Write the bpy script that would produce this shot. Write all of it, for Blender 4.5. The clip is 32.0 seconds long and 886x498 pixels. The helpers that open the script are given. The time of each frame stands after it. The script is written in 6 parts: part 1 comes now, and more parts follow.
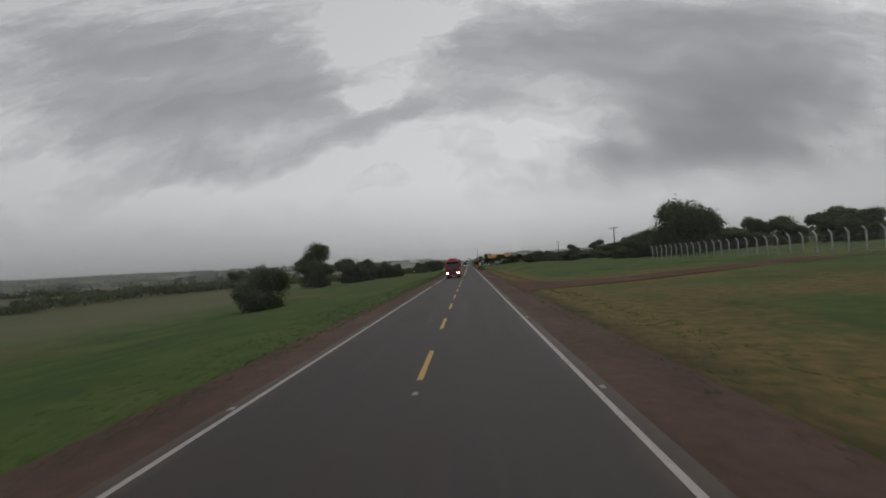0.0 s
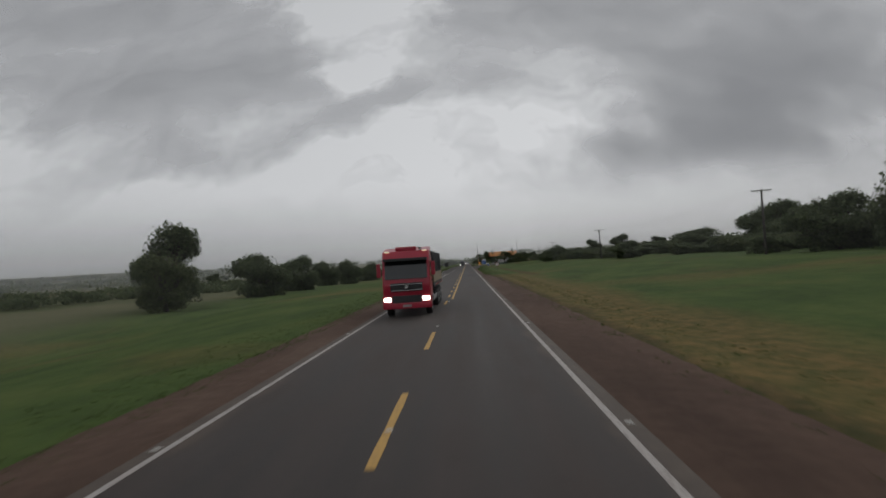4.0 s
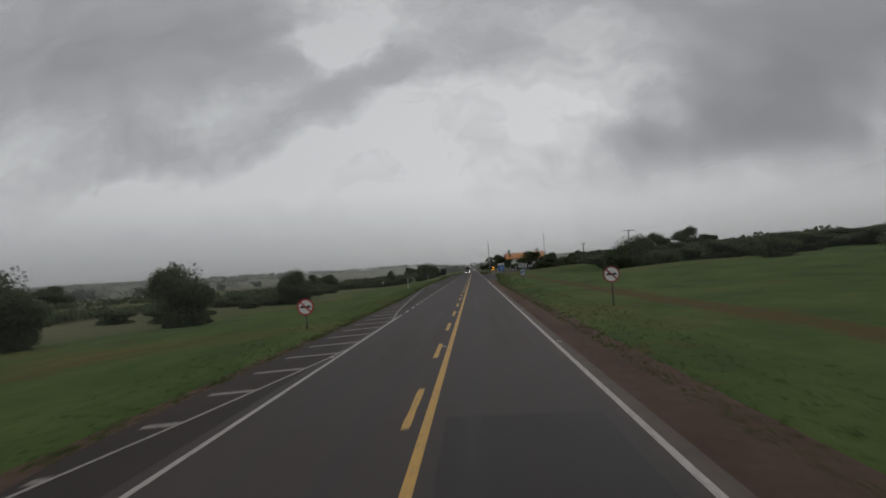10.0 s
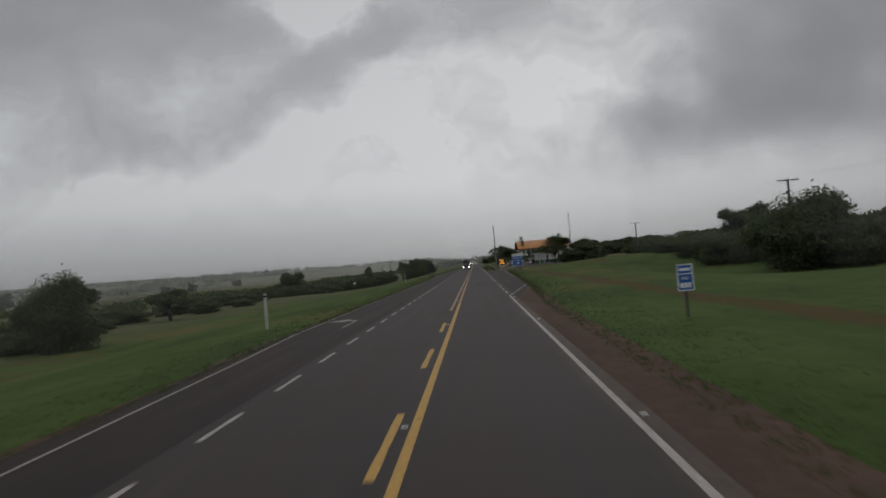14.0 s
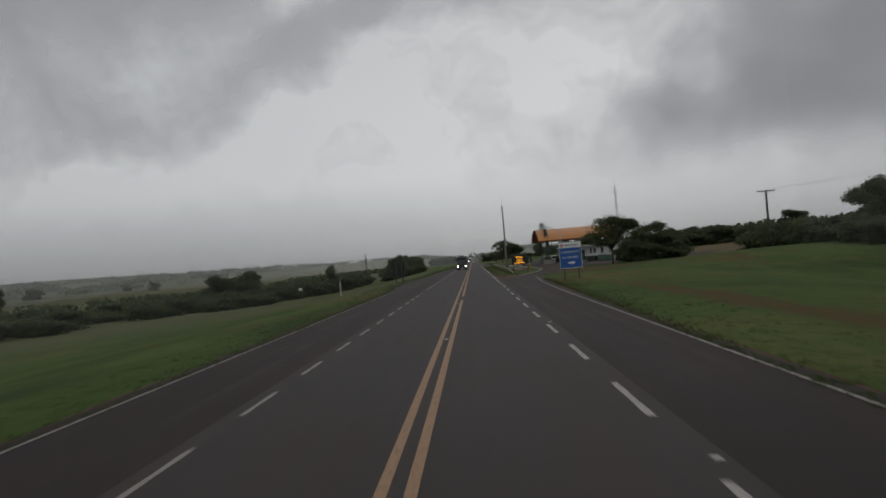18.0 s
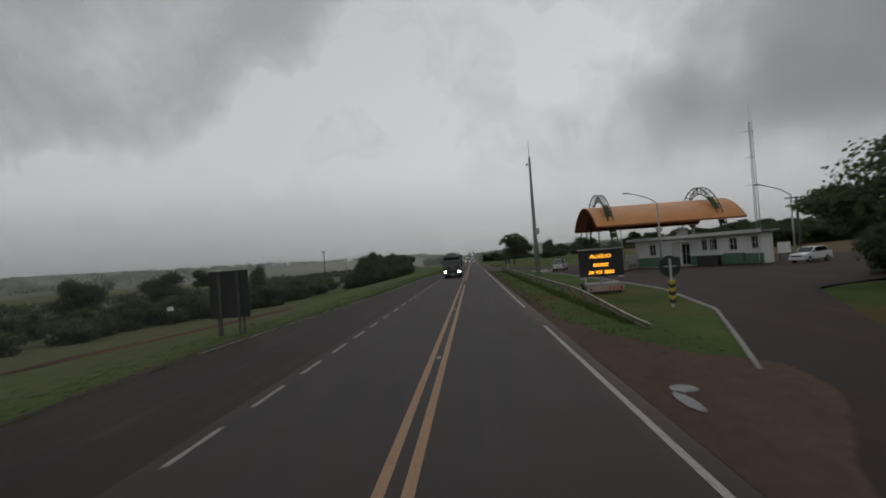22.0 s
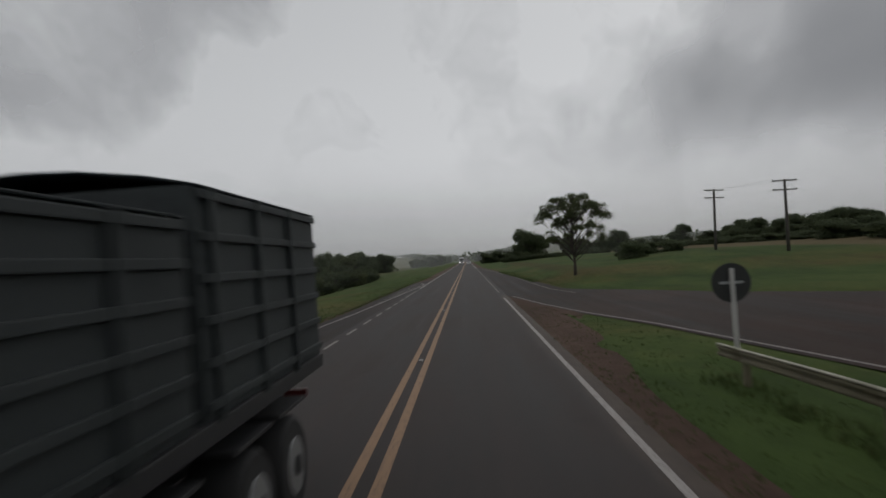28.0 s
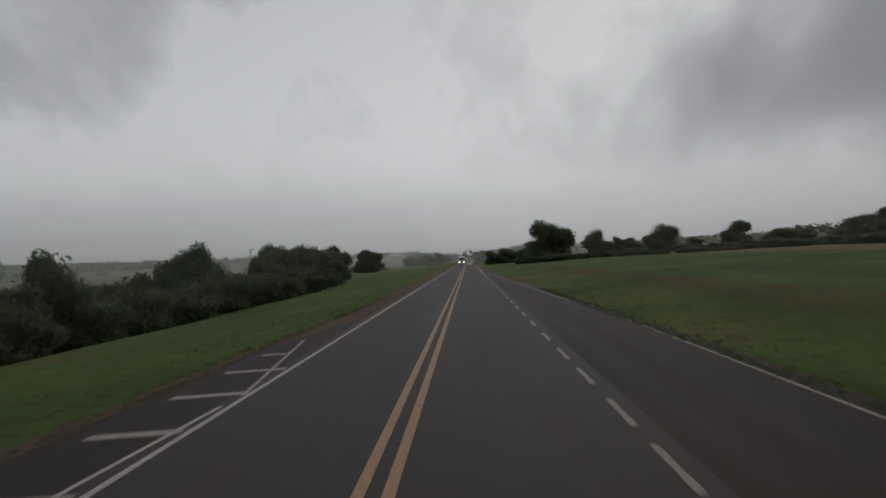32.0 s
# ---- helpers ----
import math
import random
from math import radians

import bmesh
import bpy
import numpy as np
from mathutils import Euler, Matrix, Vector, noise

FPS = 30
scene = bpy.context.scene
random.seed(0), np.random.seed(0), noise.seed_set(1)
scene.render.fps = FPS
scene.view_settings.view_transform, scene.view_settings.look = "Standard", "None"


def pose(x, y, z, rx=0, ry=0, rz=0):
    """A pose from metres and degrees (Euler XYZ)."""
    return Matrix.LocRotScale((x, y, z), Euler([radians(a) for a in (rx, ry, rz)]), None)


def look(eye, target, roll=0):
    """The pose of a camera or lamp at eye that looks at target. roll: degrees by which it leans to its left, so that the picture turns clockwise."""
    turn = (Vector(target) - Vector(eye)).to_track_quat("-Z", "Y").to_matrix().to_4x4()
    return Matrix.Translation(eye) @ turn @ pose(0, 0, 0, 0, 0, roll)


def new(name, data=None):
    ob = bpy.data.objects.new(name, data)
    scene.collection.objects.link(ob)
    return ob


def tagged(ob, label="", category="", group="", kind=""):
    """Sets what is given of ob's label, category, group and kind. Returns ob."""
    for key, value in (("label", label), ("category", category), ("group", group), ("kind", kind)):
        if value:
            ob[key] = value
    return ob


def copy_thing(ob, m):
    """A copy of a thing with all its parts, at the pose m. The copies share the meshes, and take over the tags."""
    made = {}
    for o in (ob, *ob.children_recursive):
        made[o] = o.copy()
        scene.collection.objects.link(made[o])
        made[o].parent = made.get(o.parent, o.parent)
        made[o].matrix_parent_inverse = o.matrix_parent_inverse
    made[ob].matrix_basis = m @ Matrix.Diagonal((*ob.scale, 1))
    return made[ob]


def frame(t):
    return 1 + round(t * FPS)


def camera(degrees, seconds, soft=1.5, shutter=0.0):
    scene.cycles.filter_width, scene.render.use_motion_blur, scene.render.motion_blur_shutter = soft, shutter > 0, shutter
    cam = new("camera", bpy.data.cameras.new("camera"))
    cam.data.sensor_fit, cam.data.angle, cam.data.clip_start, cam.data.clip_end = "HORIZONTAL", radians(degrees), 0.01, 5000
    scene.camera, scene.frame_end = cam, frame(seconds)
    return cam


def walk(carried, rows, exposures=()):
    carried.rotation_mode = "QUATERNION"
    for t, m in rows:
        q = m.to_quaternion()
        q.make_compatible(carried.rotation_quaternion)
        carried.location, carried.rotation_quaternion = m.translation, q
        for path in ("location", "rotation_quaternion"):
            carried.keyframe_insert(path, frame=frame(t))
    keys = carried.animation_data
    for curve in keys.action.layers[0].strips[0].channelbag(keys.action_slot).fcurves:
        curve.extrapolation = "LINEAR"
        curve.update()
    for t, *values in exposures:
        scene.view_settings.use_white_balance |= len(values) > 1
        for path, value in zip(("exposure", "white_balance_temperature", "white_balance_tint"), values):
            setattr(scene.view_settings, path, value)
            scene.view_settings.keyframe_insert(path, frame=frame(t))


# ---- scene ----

# ---- camera: a vehicle cab about 2.5 m above a straight road along +y ----
cam = camera(67.3, 32.0, soft=1.7, shutter=0.4)

# seconds, x, y, z, yaw, pitch, roll
ROWS = [
    (0, 1.234, 22.219, 2.516, 2.15, 1.35, -3.78),
    (1, 1.327, 44.377, 2.533, 1.98, 1.10, -5.10),
    (2, 1.378, 65.951, 2.504, 2.16, 1.14, -4.68),
    (3, 1.370, 87.578, 2.515, 2.08, 1.24, -3.62),
    (5.5, 1.376, 140.928, 2.543, 2.16, 1.29, -4.52),
    (6, 1.418, 151.399, 2.533, 2.40, 1.65, -4.81),
    (7, 1.341, 171.990, 2.489, 2.61, 1.40, -4.81),
    (8, 1.280, 192.230, 2.489, 2.64, 1.40, -5.48),
    (9, 1.188, 212.360, 2.479, 2.72, 1.26, -4.78),
    (10, 1.120, 232.249, 2.479, 2.50, 1.81, -4.29),
    (11, 1.170, 251.980, 2.469, 2.20, 1.69, -4.86),
    (12, 1.240, 271.645, 2.431, 2.11, 1.37, -4.82),
    (13, 1.339, 291.221, 2.455, 2.36, 1.56, -5.07),
    (14, 1.320, 310.652, 2.476, 2.62, 1.31, -5.20),
    (17, 1.088, 366.118, 2.486, 2.35, 1.71, -4.52),
    (18, 1.051, 383.887, 2.470, 2.49, 1.07, -4.85),
    (19, 1.055, 401.950, 2.489, 2.35, 1.17, -5.11),
    (20, 1.048, 419.737, 2.498, 2.43, 0.96, -4.90),
    (21, 1.026, 437.132, 2.499, 2.53, 1.12, -4.26),
    (22, 1.064, 454.722, 2.545, 2.42, 0.99, -4.22),
    (23, 1.051, 471.601, 2.515, 2.36, 1.31, -3.73),
    (24, 1.198, 488.683, 2.561, 2.24, 1.53, -4.64),
    (25, 1.170, 505.700, 2.499, 2.09, 1.09, -3.83),
    (25.5, 1.216, 514.223, 2.487, 2.05, 1.43, -4.22),
    (27.5, 1.308, 547.700, 2.520, 2.02, 1.12, -3.44),
    (28, 1.372, 555.808, 2.530, 2.03, 1.00, -4.06),
    (29, 1.427, 571.090, 2.535, 2.21, 1.41, -4.47),
    (30, 1.413, 585.982, 2.531, 2.54, 1.06, -3.91),
    (31, 1.305, 601.432, 2.488, 2.64, 0.83, -3.21),
    (32, 1.155, 617.412, 2.522, 2.13, 0.90, -2.75),
]


def heading(x, y, z, yaw, pitch, roll):
    a, p = radians(yaw), radians(pitch)
    aim = Vector((-math.sin(a) * math.cos(p), math.cos(a) * math.cos(p), math.sin(p)))
    return look(Vector((x, y, z)), Vector((x, y, z)) + aim, roll)


walk(cam, [(t, heading(*r)) for t, *r in ROWS], exposures=[(0.0, 0.04), (5.0, 0.05), (5.8, 0.19), (6.3, 0.19), (7.0, 0.0), (14.0, 0.0), (30.2, -0.03), (31.0, 0.08), (31.7, 0.0), (32.0, -0.03)])

# ---- world: heavy overcast, late afternoon ----
world = bpy.data.worlds.new("overcast_sky")
scene.world = world
world.use_nodes = True
wn, wl = world.node_tree.nodes, world.node_tree.links
wn.clear()


def wnode(kind, **props):
    n = wn.new(kind)
    for k, v in props.items():
        n.inputs[k].default_value = v
    return n


sky = wn.new("ShaderNodeTexSky")
sky.sky_type, sky.sun_disc = "NISHITA", False
sky.sun_elevation, sky.sun_rotation = radians(38), radians(20)
grey = wn.new("ShaderNodeHueSaturation")
grey.inputs["Saturation"].default_value = 0.10
bg_sky = wnode("ShaderNodeBackground", Strength=0.02)
coord = wn.new("ShaderNodeTexCoord")
split = wn.new("ShaderNodeSeparateXYZ")
ramp = wn.new("ShaderNodeValToRGB")
els = ramp.color_ramp.elements
els[0].position, els[0].color = 0.0, (0.205, 0.213, 0.224, 1)
els[1].position, els[1].color = 0.5, (0.345, 0.354, 0.366, 1)
for pos, col in ((0.03, (0.305, 0.313, 0.325)), (0.12, (0.398, 0.406, 0.420)), (0.24, (0.395, 0.404, 0.416))):
    e = els.new(pos)
    e.color = (*col, 1)
bg_cloud = wnode("ShaderNodeBackground", Strength=1.0)
both = wn.new("ShaderNodeAddShader")
out = wn.new("ShaderNodeOutputWorld")
wl.new(sky.outputs[0], grey.inputs["Color"])
wl.new(grey.outputs[0], bg_sky.inputs["Color"])
wl.new(coord.outputs["Generated"], split.inputs[0])
wl.new(split.outputs["Z"], ramp.inputs[0])
wl.new(ramp.outputs[0], bg_cloud.inputs["Color"])
wl.new(bg_sky.outputs[0], both.inputs[0])
wl.new(bg_cloud.outputs[0], both.inputs[1])
wl.new(both.outputs[0], out.inputs[0])

sun = new("sun", bpy.data.lights.new("sun", "SUN"))
sun.data.energy, sun.data.angle, sun.data.color = 0.5, radians(30), (1.0, 0.97, 0.93)
sun.matrix_world = look((0, 0, 200), (-40, -110, 96))

# ---- materials ----


class Mat:
    """A small builder of node materials."""

    def __init__(self, name, rough=0.8, metal=0.0):
        self.m = bpy.data.materials.new(name)
        self.m.use_nodes = True
        self.n, self.l = self.m.node_tree.nodes, self.m.node_tree.links
        self.b = self.n["Principled BSDF"]
        self.b.inputs["Roughness"].default_value = rough
        self.b.inputs["Metallic"].default_value = metal
        self.geo = self.n.new("ShaderNodeNewGeometry")

    def put(self, a, b):
        self.l.new(a, b)
        return self

    def noise(self, scale, detail=4.0, rough=0.55, stretch=None, vec=None):
        n = self.n.new("ShaderNodeTexNoise")
        n.inputs["Scale"].default_value, n.inputs["Detail"].default_value = scale, detail
        n.inputs["Roughness"].default_value = rough
        v = vec or self.geo.outputs["Position"]
        if stretch:
            mp = self.n.new("ShaderNodeMapping")
            mp.inputs["Scale"].default_value = stretch
            self.l.new(v, mp.inputs[0])
            v = mp.outputs[0]
        self.l.new(v, n.inputs["Vector"])
        return n.outputs["Fac"]

    def ramp(self, fac, *stops):
        r = self.n.new("ShaderNodeValToRGB")
        e = r.color_ramp.elements
        while len(e) < len(stops):
            e.new(0.5)
        for el, (p, c) in zip(e, stops):
            el.position = p
            el.color = (*c, 1) if not isinstance(c, (int, float)) else (c, c, c, 1)
        self.l.new(fac, r.inputs[0])
        return r.outputs[0]

    def mix(self, fac, a, b, mode="MIX"):
        x = self.n.new("ShaderNodeMix")
        x.data_type, x.blend_type = "RGBA", mode
        for sock, v in ((x.inputs["Factor"], fac), (x.inputs["A"], a), (x.inputs["B"], b)):
            if isinstance(v, (int, float)):
                sock.default_value = v
            elif isinstance(v, tuple):
                sock.default_value = (*v, 1)
            else:
                self.l.new(v, sock)
        return x.outputs["Result"]

    def math(self, op, a, b=0.0):
        x = self.n.new("ShaderNodeMath")
        x.operation = op
        for sock, v in zip(x.inputs, (a, b)):
            if isinstance(v, (int, float)):
                sock.default_value = v
            else:
                self.l.new(v, sock)
        return x.outputs[0]

    def band(self, v, a, b):
        """A smooth step from 0 at a to 1 at b."""
        r = self.n.new("ShaderNodeMapRange")
        r.interpolation_type = "SMOOTHSTEP"
        r.inputs["From Min"].default_value, r.inputs["From Max"].default_value = a, b
        self.l.new(v, r.inputs["Value"])
        return r.outputs["Result"]

    def color(self, c):
        if isinstance(c, tuple):
            self.b.inputs["Base Color"].default_value = (*c, 1)
        else:
            self.l.new(c, self.b.inputs["Base Color"])
        return self

    def roughness(self, c):
        self.l.new(c, self.b.inputs["Roughness"])
        return self

    def bump(self, h, strength=0.3, dist=0.02):
        b = self.n.new("ShaderNodeBump")
        b.inputs["Strength"].default_value, b.inputs["Distance"].default_value = strength, dist
        self.l.new(h, b.inputs["Height"])
        self.l.new(b.outputs[0], self.b.inputs["Normal"])
        return self


def simple(name, col, rough=0.6, metal=0.0, grain=0.18, scale=6.0, spec=0.5):
    """Paint, plastic or metal with faint blotches and fine relief."""
    m = Mat(name, rough, metal)
    dark = tuple(c * (1 - grain) for c in col)
    light = tuple(min(1, c * (1 + grain)) for c in col)
    big, fine = m.noise(scale * 0.25, 3), m.noise(scale * 8, 3)
    m.color(m.mix(m.ramp(fine, (0.3, 0.0), (0.7, 1.0)), m.ramp(big, (0.3, dark), (0.7, light)), tuple((a + b) / 2 for a, b in zip(dark, col))))
    m.bump(fine, 0.12, 0.004)
    m.b.inputs["Specular IOR Level"].default_value = spec
    return m.m


def glow(name, col, strength):
    m = Mat(name, 0.4)
    m.color(tuple(min(1, c) for c in col))
    m.b.inputs["Emission Color"].default_value = (*col, 1)
    m.b.inputs["Emission Strength"].default_value = strength
    return m.m


def ground_material():
    """Grass and weeds in patches, a mown dry strip by the road, olive pasture further off lightened for haze, bare
    reddish soil here and there.
    """
    m = Mat("verge_grass", 0.95)
    big = m.noise(0.035, 5, 0.6)
    mid = m.noise(0.20, 6, 0.7, (1, 0.35, 1))
    fine = m.noise(1.9, 6, 0.75, (1, 0.6, 1))
    blade = m.noise(22.0, 3, 0.7)
    split = m.n.new("ShaderNodeSeparateXYZ")
    m.l.new(m.geo.outputs["Position"], split.inputs[0])
    x, y = split.outputs["X"], split.outputs["Y"]

    def step(v, a, b):
        r = m.n.new("ShaderNodeMapRange")
        r.interpolation_type = "SMOOTHSTEP"
        r.inputs["From Min"].default_value, r.inputs["From Max"].default_value = a, b
        m.l.new(v, r.inputs["Value"])
        return r.outputs["Result"]

    wob = m.math("ADD", x, m.math("MULTIPLY", m.math("SUBTRACT", mid, 0.5), 7.0))
    near = m.math("ADD", x, m.math("MULTIPLY", m.math("SUBTRACT", m.noise(0.3, 5, 0.6, (1, 0.3, 1)), 0.5), 3.0))
    green = m.ramp(mid, (0.25, (0.030, 0.051, 0.016)), (0.5, (0.068, 0.108, 0.027)), (0.75, (0.122, 0.150, 0.043)))
    dry = m.ramp(fine, (0.3, (0.125, 0.090, 0.034)), (0.7, (0.240, 0.148, 0.060)))
    strip = m.math("MULTIPLY", m.math("MULTIPLY", step(near, 5.0, 6.6), step(near, 13.0, 9.0)), step(y, 240, 205))
    wide = m.math("MULTIPLY", m.math("MULTIPLY", step(near, 6.0, 9.0), step(near, 30.0, 20.0)), m.math("MULTIPLY", step(y, 114, 98), m.ramp(m.noise(0.16, 5, 0.6, (1, 0.5, 1)), (0.40, 0.15), (0.58, 0.95))))
    strip = m.math("MAXIMUM", strip, wide)
    track = m.math("MULTIPLY", m.math("MULTIPLY", step(near, 10.6, 11.4), step(near, 13.0, 12.2)), m.math("MULTIPLY", step(y, 190, 230), step(y, 442, 420)))
    far = m.math("MAXIMUM", step(wob, -30, -52), step(wob, 72, 144))
    col = m.mix(m.ramp(big, (0.52, 0.0), (0.68, 0.6)), green, dry)
    col = m.mix(m.math("MULTIPLY", strip, m.ramp(fine, (0.25, 0.55), (0.7, 1.0))), col, dry)
    col = m.mix(m.math("MULTIPLY", track, m.ramp(fine, (0.25, 0.55), (0.55, 0.9))), col, (0.105, 0.060, 0.028))
    lip = m.math("MULTIPLY", m.math("MULTIPLY", step(near, 5.0, 5.6), step(near, 7.2, 6.2)), step(y, 238, 215))
    col = m.mix(m.math("MULTIPLY", lip, m.ramp(fine, (0.3, 0.9), (0.7, 0.35))), col, (0.060, 0.040, 0.024))
    dull = m.math("MULTIPLY", m.math("MULTIPLY", step(wob, -7.0, -12.0), m.math("MULTIPLY", step(y, 430, 470), step(y, 604, 566))), m.ramp(mid, (0.35, 0.85), (0.7, 0.45)))
    col = m.mix(dull, col, m.ramp(fine, (0.3, (0.095, 0.098, 0.050)), (0.7, (0.165, 0.158, 0.085))))
    # pasture tones, with some distance haze lightened into the colour
    olive = m.ramp(m.noise(0.012, 5, 0.6, (1, 0.5, 1)), (0.35, (0.085, 0.095, 0.045)), (0.5, (0.150, 0.138, 0.080)), (0.65, (0.095, 0.110, 0.050)))
    col = m.mix(far, col, olive)
    stubble = m.math("MULTIPLY", m.math("MULTIPLY", step(wob, 38, 44), step(y, 462, 480)), step(y, 830, 800))
    col = m.mix(stubble, col, m.ramp(fine, (0.3, (0.13, 0.095, 0.050)), (0.7, (0.20, 0.150, 0.085))))
    worn = m.math("MULTIPLY", m.math("MULTIPLY", step(near, 11.2, 12.2), step(near, 15.4, 14.0)), m.math("MULTIPLY", step(y, 600, 640), step(y, 760, 720)))
    col = m.mix(m.math("MULTIPLY", worn, m.ramp(fine, (0.3, 0.35), (0.7, 0.8))), col, (0.088, 0.056, 0.027))
    yard_side = m.math("MULTIPLY", m.math("MULTIPLY", step(near, 11.0, 13.5), step(near, 36.0, 26.0)), m.math("MULTIPLY", step(y, 458, 463), step(y, 484, 474)))
    col = m.mix(m.math("MULTIPLY", yard_side, m.ramp(fine, (0.25, 0.4), (0.65, 0.95))), col, (0.115, 0.060, 0.031))
    soil = m.math("MULTIPLY", m.ramp(m.noise(0.09, 6, 0.7, (1, 0.35, 1)), (0.60, 0.0), (0.68, 0.8)), m.math("SUBTRACT", 1.0, far))
    col = m.mix(soil, col, (0.115, 0.062, 0.034))
    col = m.mix(m.ramp(blade, (0.3, 0.35), (0.75, 0.0)), col, (0.030, 0.048, 0.013))
    col = m.mix(m.ramp(fine, (0.32, 0.38), (0.55, 0.0)), col, (0.034, 0.056, 0.014))
    m.color(col)
    m.bump(m.mix(0.5, fine, blade), 0.7, 0.10)
    m.b.inputs["Specular IOR Level"].default_value = 0.1
    return m.m


def asphalt_material(name, base, tint, dusty=False, gloss=0.22):
    """Worn asphalt: stone grain, long wheel tracks, patches and stains."""
    m = Mat(name, 0.7)
    grain = m.noise(130.0, 4, 0.8)
    streak = m.noise(0.9, 5, 0.6, (1.6, 0.03, 1))
    patch = m.noise(0.35, 5, 0.6, (1, 0.35, 1))
    blot = m.noise(1.7, 5, 0.7)
    lo, hi = tuple(c * 0.52 for c in base), tuple(c * 1.50 for c in base)
    col = m.ramp(streak, (0.32, lo), (0.68, hi))
    col = m.mix(m.ramp(patch, (0.45, 0.0), (0.62, 0.55)), col, tint)
    col = m.mix(m.ramp(blot, (0.55, 0.0), (0.75, 0.35)), col, tuple(c * 0.55 for c in base))
    col = m.mix(m.ramp(grain, (0.35, 0.45), (0.6, 0.0)), col, tuple(c * 0.4 for c in base))
    if dusty:
        x = m.n.new("ShaderNodeSeparateXYZ")
        m.l.new(m.geo.outputs["Position"], x.inputs[0])
        off = m.math("ADD", m.math("ABSOLUTE", x.outputs["X"]), m.math("MULTIPLY", m.math("SUBTRACT", m.noise(0.8, 5, 0.65, (1, 0.3, 1)), 0.5), 1.1))
        rim = m.n.new("ShaderNodeMapRange")
        rim.interpolation_type = "SMOOTHSTEP"
        rim.inputs["From Min"].default_value, rim.inputs["From Max"].default_value = 3.15, 3.65
        rim.inputs["To Max"].default_value = 1.0
        m.l.new(off, rim.inputs["Value"])
        right, left = m.band(x.outputs["X"], 0.0, 0.1), m.band(x.outputs["X"], 0.0, -0.1)
        lanes_r = m.math("ADD", m.math("MULTIPLY", m.band(x.outputs["Y"], 350, 364), m.band(x.outputs["Y"], 466, 460)), m.math("MULTIPLY", m.band(x.outputs["Y"], 598, 604), m.band(x.outputs["Y"], 746, 730)))
        lanes_l = m.math("MULTIPLY", m.band(x.outputs["Y"], 228, 240), m.band(x.outputs["Y"], 650, 636))
        bare = m.math("SUBTRACT", 1.0, m.math("ADD", m.math("MULTIPLY", right, lanes_r), m.math("MULTIPLY", left, lanes_l)))
        col = m.mix(m.math("MULTIPLY", rim.outputs["Result"], bare), col, m.ramp(blot, (0.35, (0.064, 0.049, 0.040)), (0.65, (0.092, 0.070, 0.055))))
    m.color(col)
    m.roughness(m.ramp(streak, (0.3, 0.66), (0.7, 0.85)))
    m.bump(grain, 0.5, 0.006)
    m.b.inputs["Specular IOR Level"].default_value = gloss
    return m.m


def paint_material(name, col, worn):
    """Thermoplastic road paint, scuffed through to the asphalt and stained with red dust."""
    m = Mat(name, 0.75)
    wear, big, dust = m.noise(14.0, 6, 0.75, (1, 0.4, 1)), m.noise(0.5, 4), m.noise(1.4, 4)
    c = m.mix(m.ramp(dust, (0.35, 0.0), (0.75, 0.45)), col, tuple(0.5 * a + 0.5 * b for a, b in zip(col, (0.22, 0.13, 0.09))))
    k = m.math("MULTIPLY", m.ramp(wear, (0.50, 0.0), (0.62, 1.0)), m.ramp(big, (0.3, 0.25), (0.7, 0.25 + worn)))
    m.color(m.mix(k, c, (0.06, 0.052, 0.048)))
    m.bump(wear, 0.2, 0.004)
    return m.m


def dirt_material(name="red_dirt", red=False):
    m = Mat(name, 0.97)
    a, b, g = m.noise(0.25, 5, 0.6, (1.4, 0.25, 1)), m.noise(3.0, 6, 0.7), m.noise(45.0, 3, 0.7)
    col = m.ramp(a, (0.3, (0.076, 0.048, 0.036)), (0.55, (0.120, 0.077, 0.057)), (0.75, (0.155, 0.106, 0.078)))
    if red:
        col = m.ramp(a, (0.3, (0.075, 0.040, 0.023)), (0.55, (0.105, 0.056, 0.032)), (0.75, (0.135, 0.076, 0.043)))
    col = m.mix(m.ramp(b, (0.4, 0.4), (0.65, 0.0)), col, (0.045, 0.026, 0.019))
    col = m.mix(m.ramp(g, (0.66, 0.0), (0.75, 0.6)), col, (0.17, 0.125, 0.10))
    m.color(col)
    m.bump(m.mix(0.5, b, g), 0.8, 0.05)
    m.b.inputs["Specular IOR Level"].default_value = 0.15
    return m.m


def leaf_material(name, dark, mid, light):
    m = Mat(name, 0.75)
    isl = m.geo.outputs["Random Per Island"]
    big = m.noise(0.5, 3)
    col = m.ramp(isl, (0.0, dark), (0.6, mid), (1.0, light))
    col = m.mix(m.ramp(big, (0.35, 0.5), (0.65, 0.0)), col, dark)
    m.color(col)
    m.b.inputs["Specular IOR Level"].default_value = 0.15
    thin, both = m.n.new("ShaderNodeBsdfTranslucent"), m.n.new("ShaderNodeMixShader")
    m.l.new(m.mix(0.5, col, light), thin.inputs["Color"])
    both.inputs[0].default_value = 0.5
    m.l.new(m.b.outputs[0], both.inputs[1])
    m.l.new(thin.outputs[0], both.inputs[2])
    m.l.new(both.outputs[0], m.n["Material Output"].inputs["Surface"])
    return m.m


def bark_material(name, a, b):
    m = Mat(name, 0.9)
    f = m.noise(7.0, 6, 0.7, (1, 1, 0.25))
    m.color(m.ramp(f, (0.3, a), (0.7, b)))
    m.bump(f, 0.7, 0.03)
    return m.m


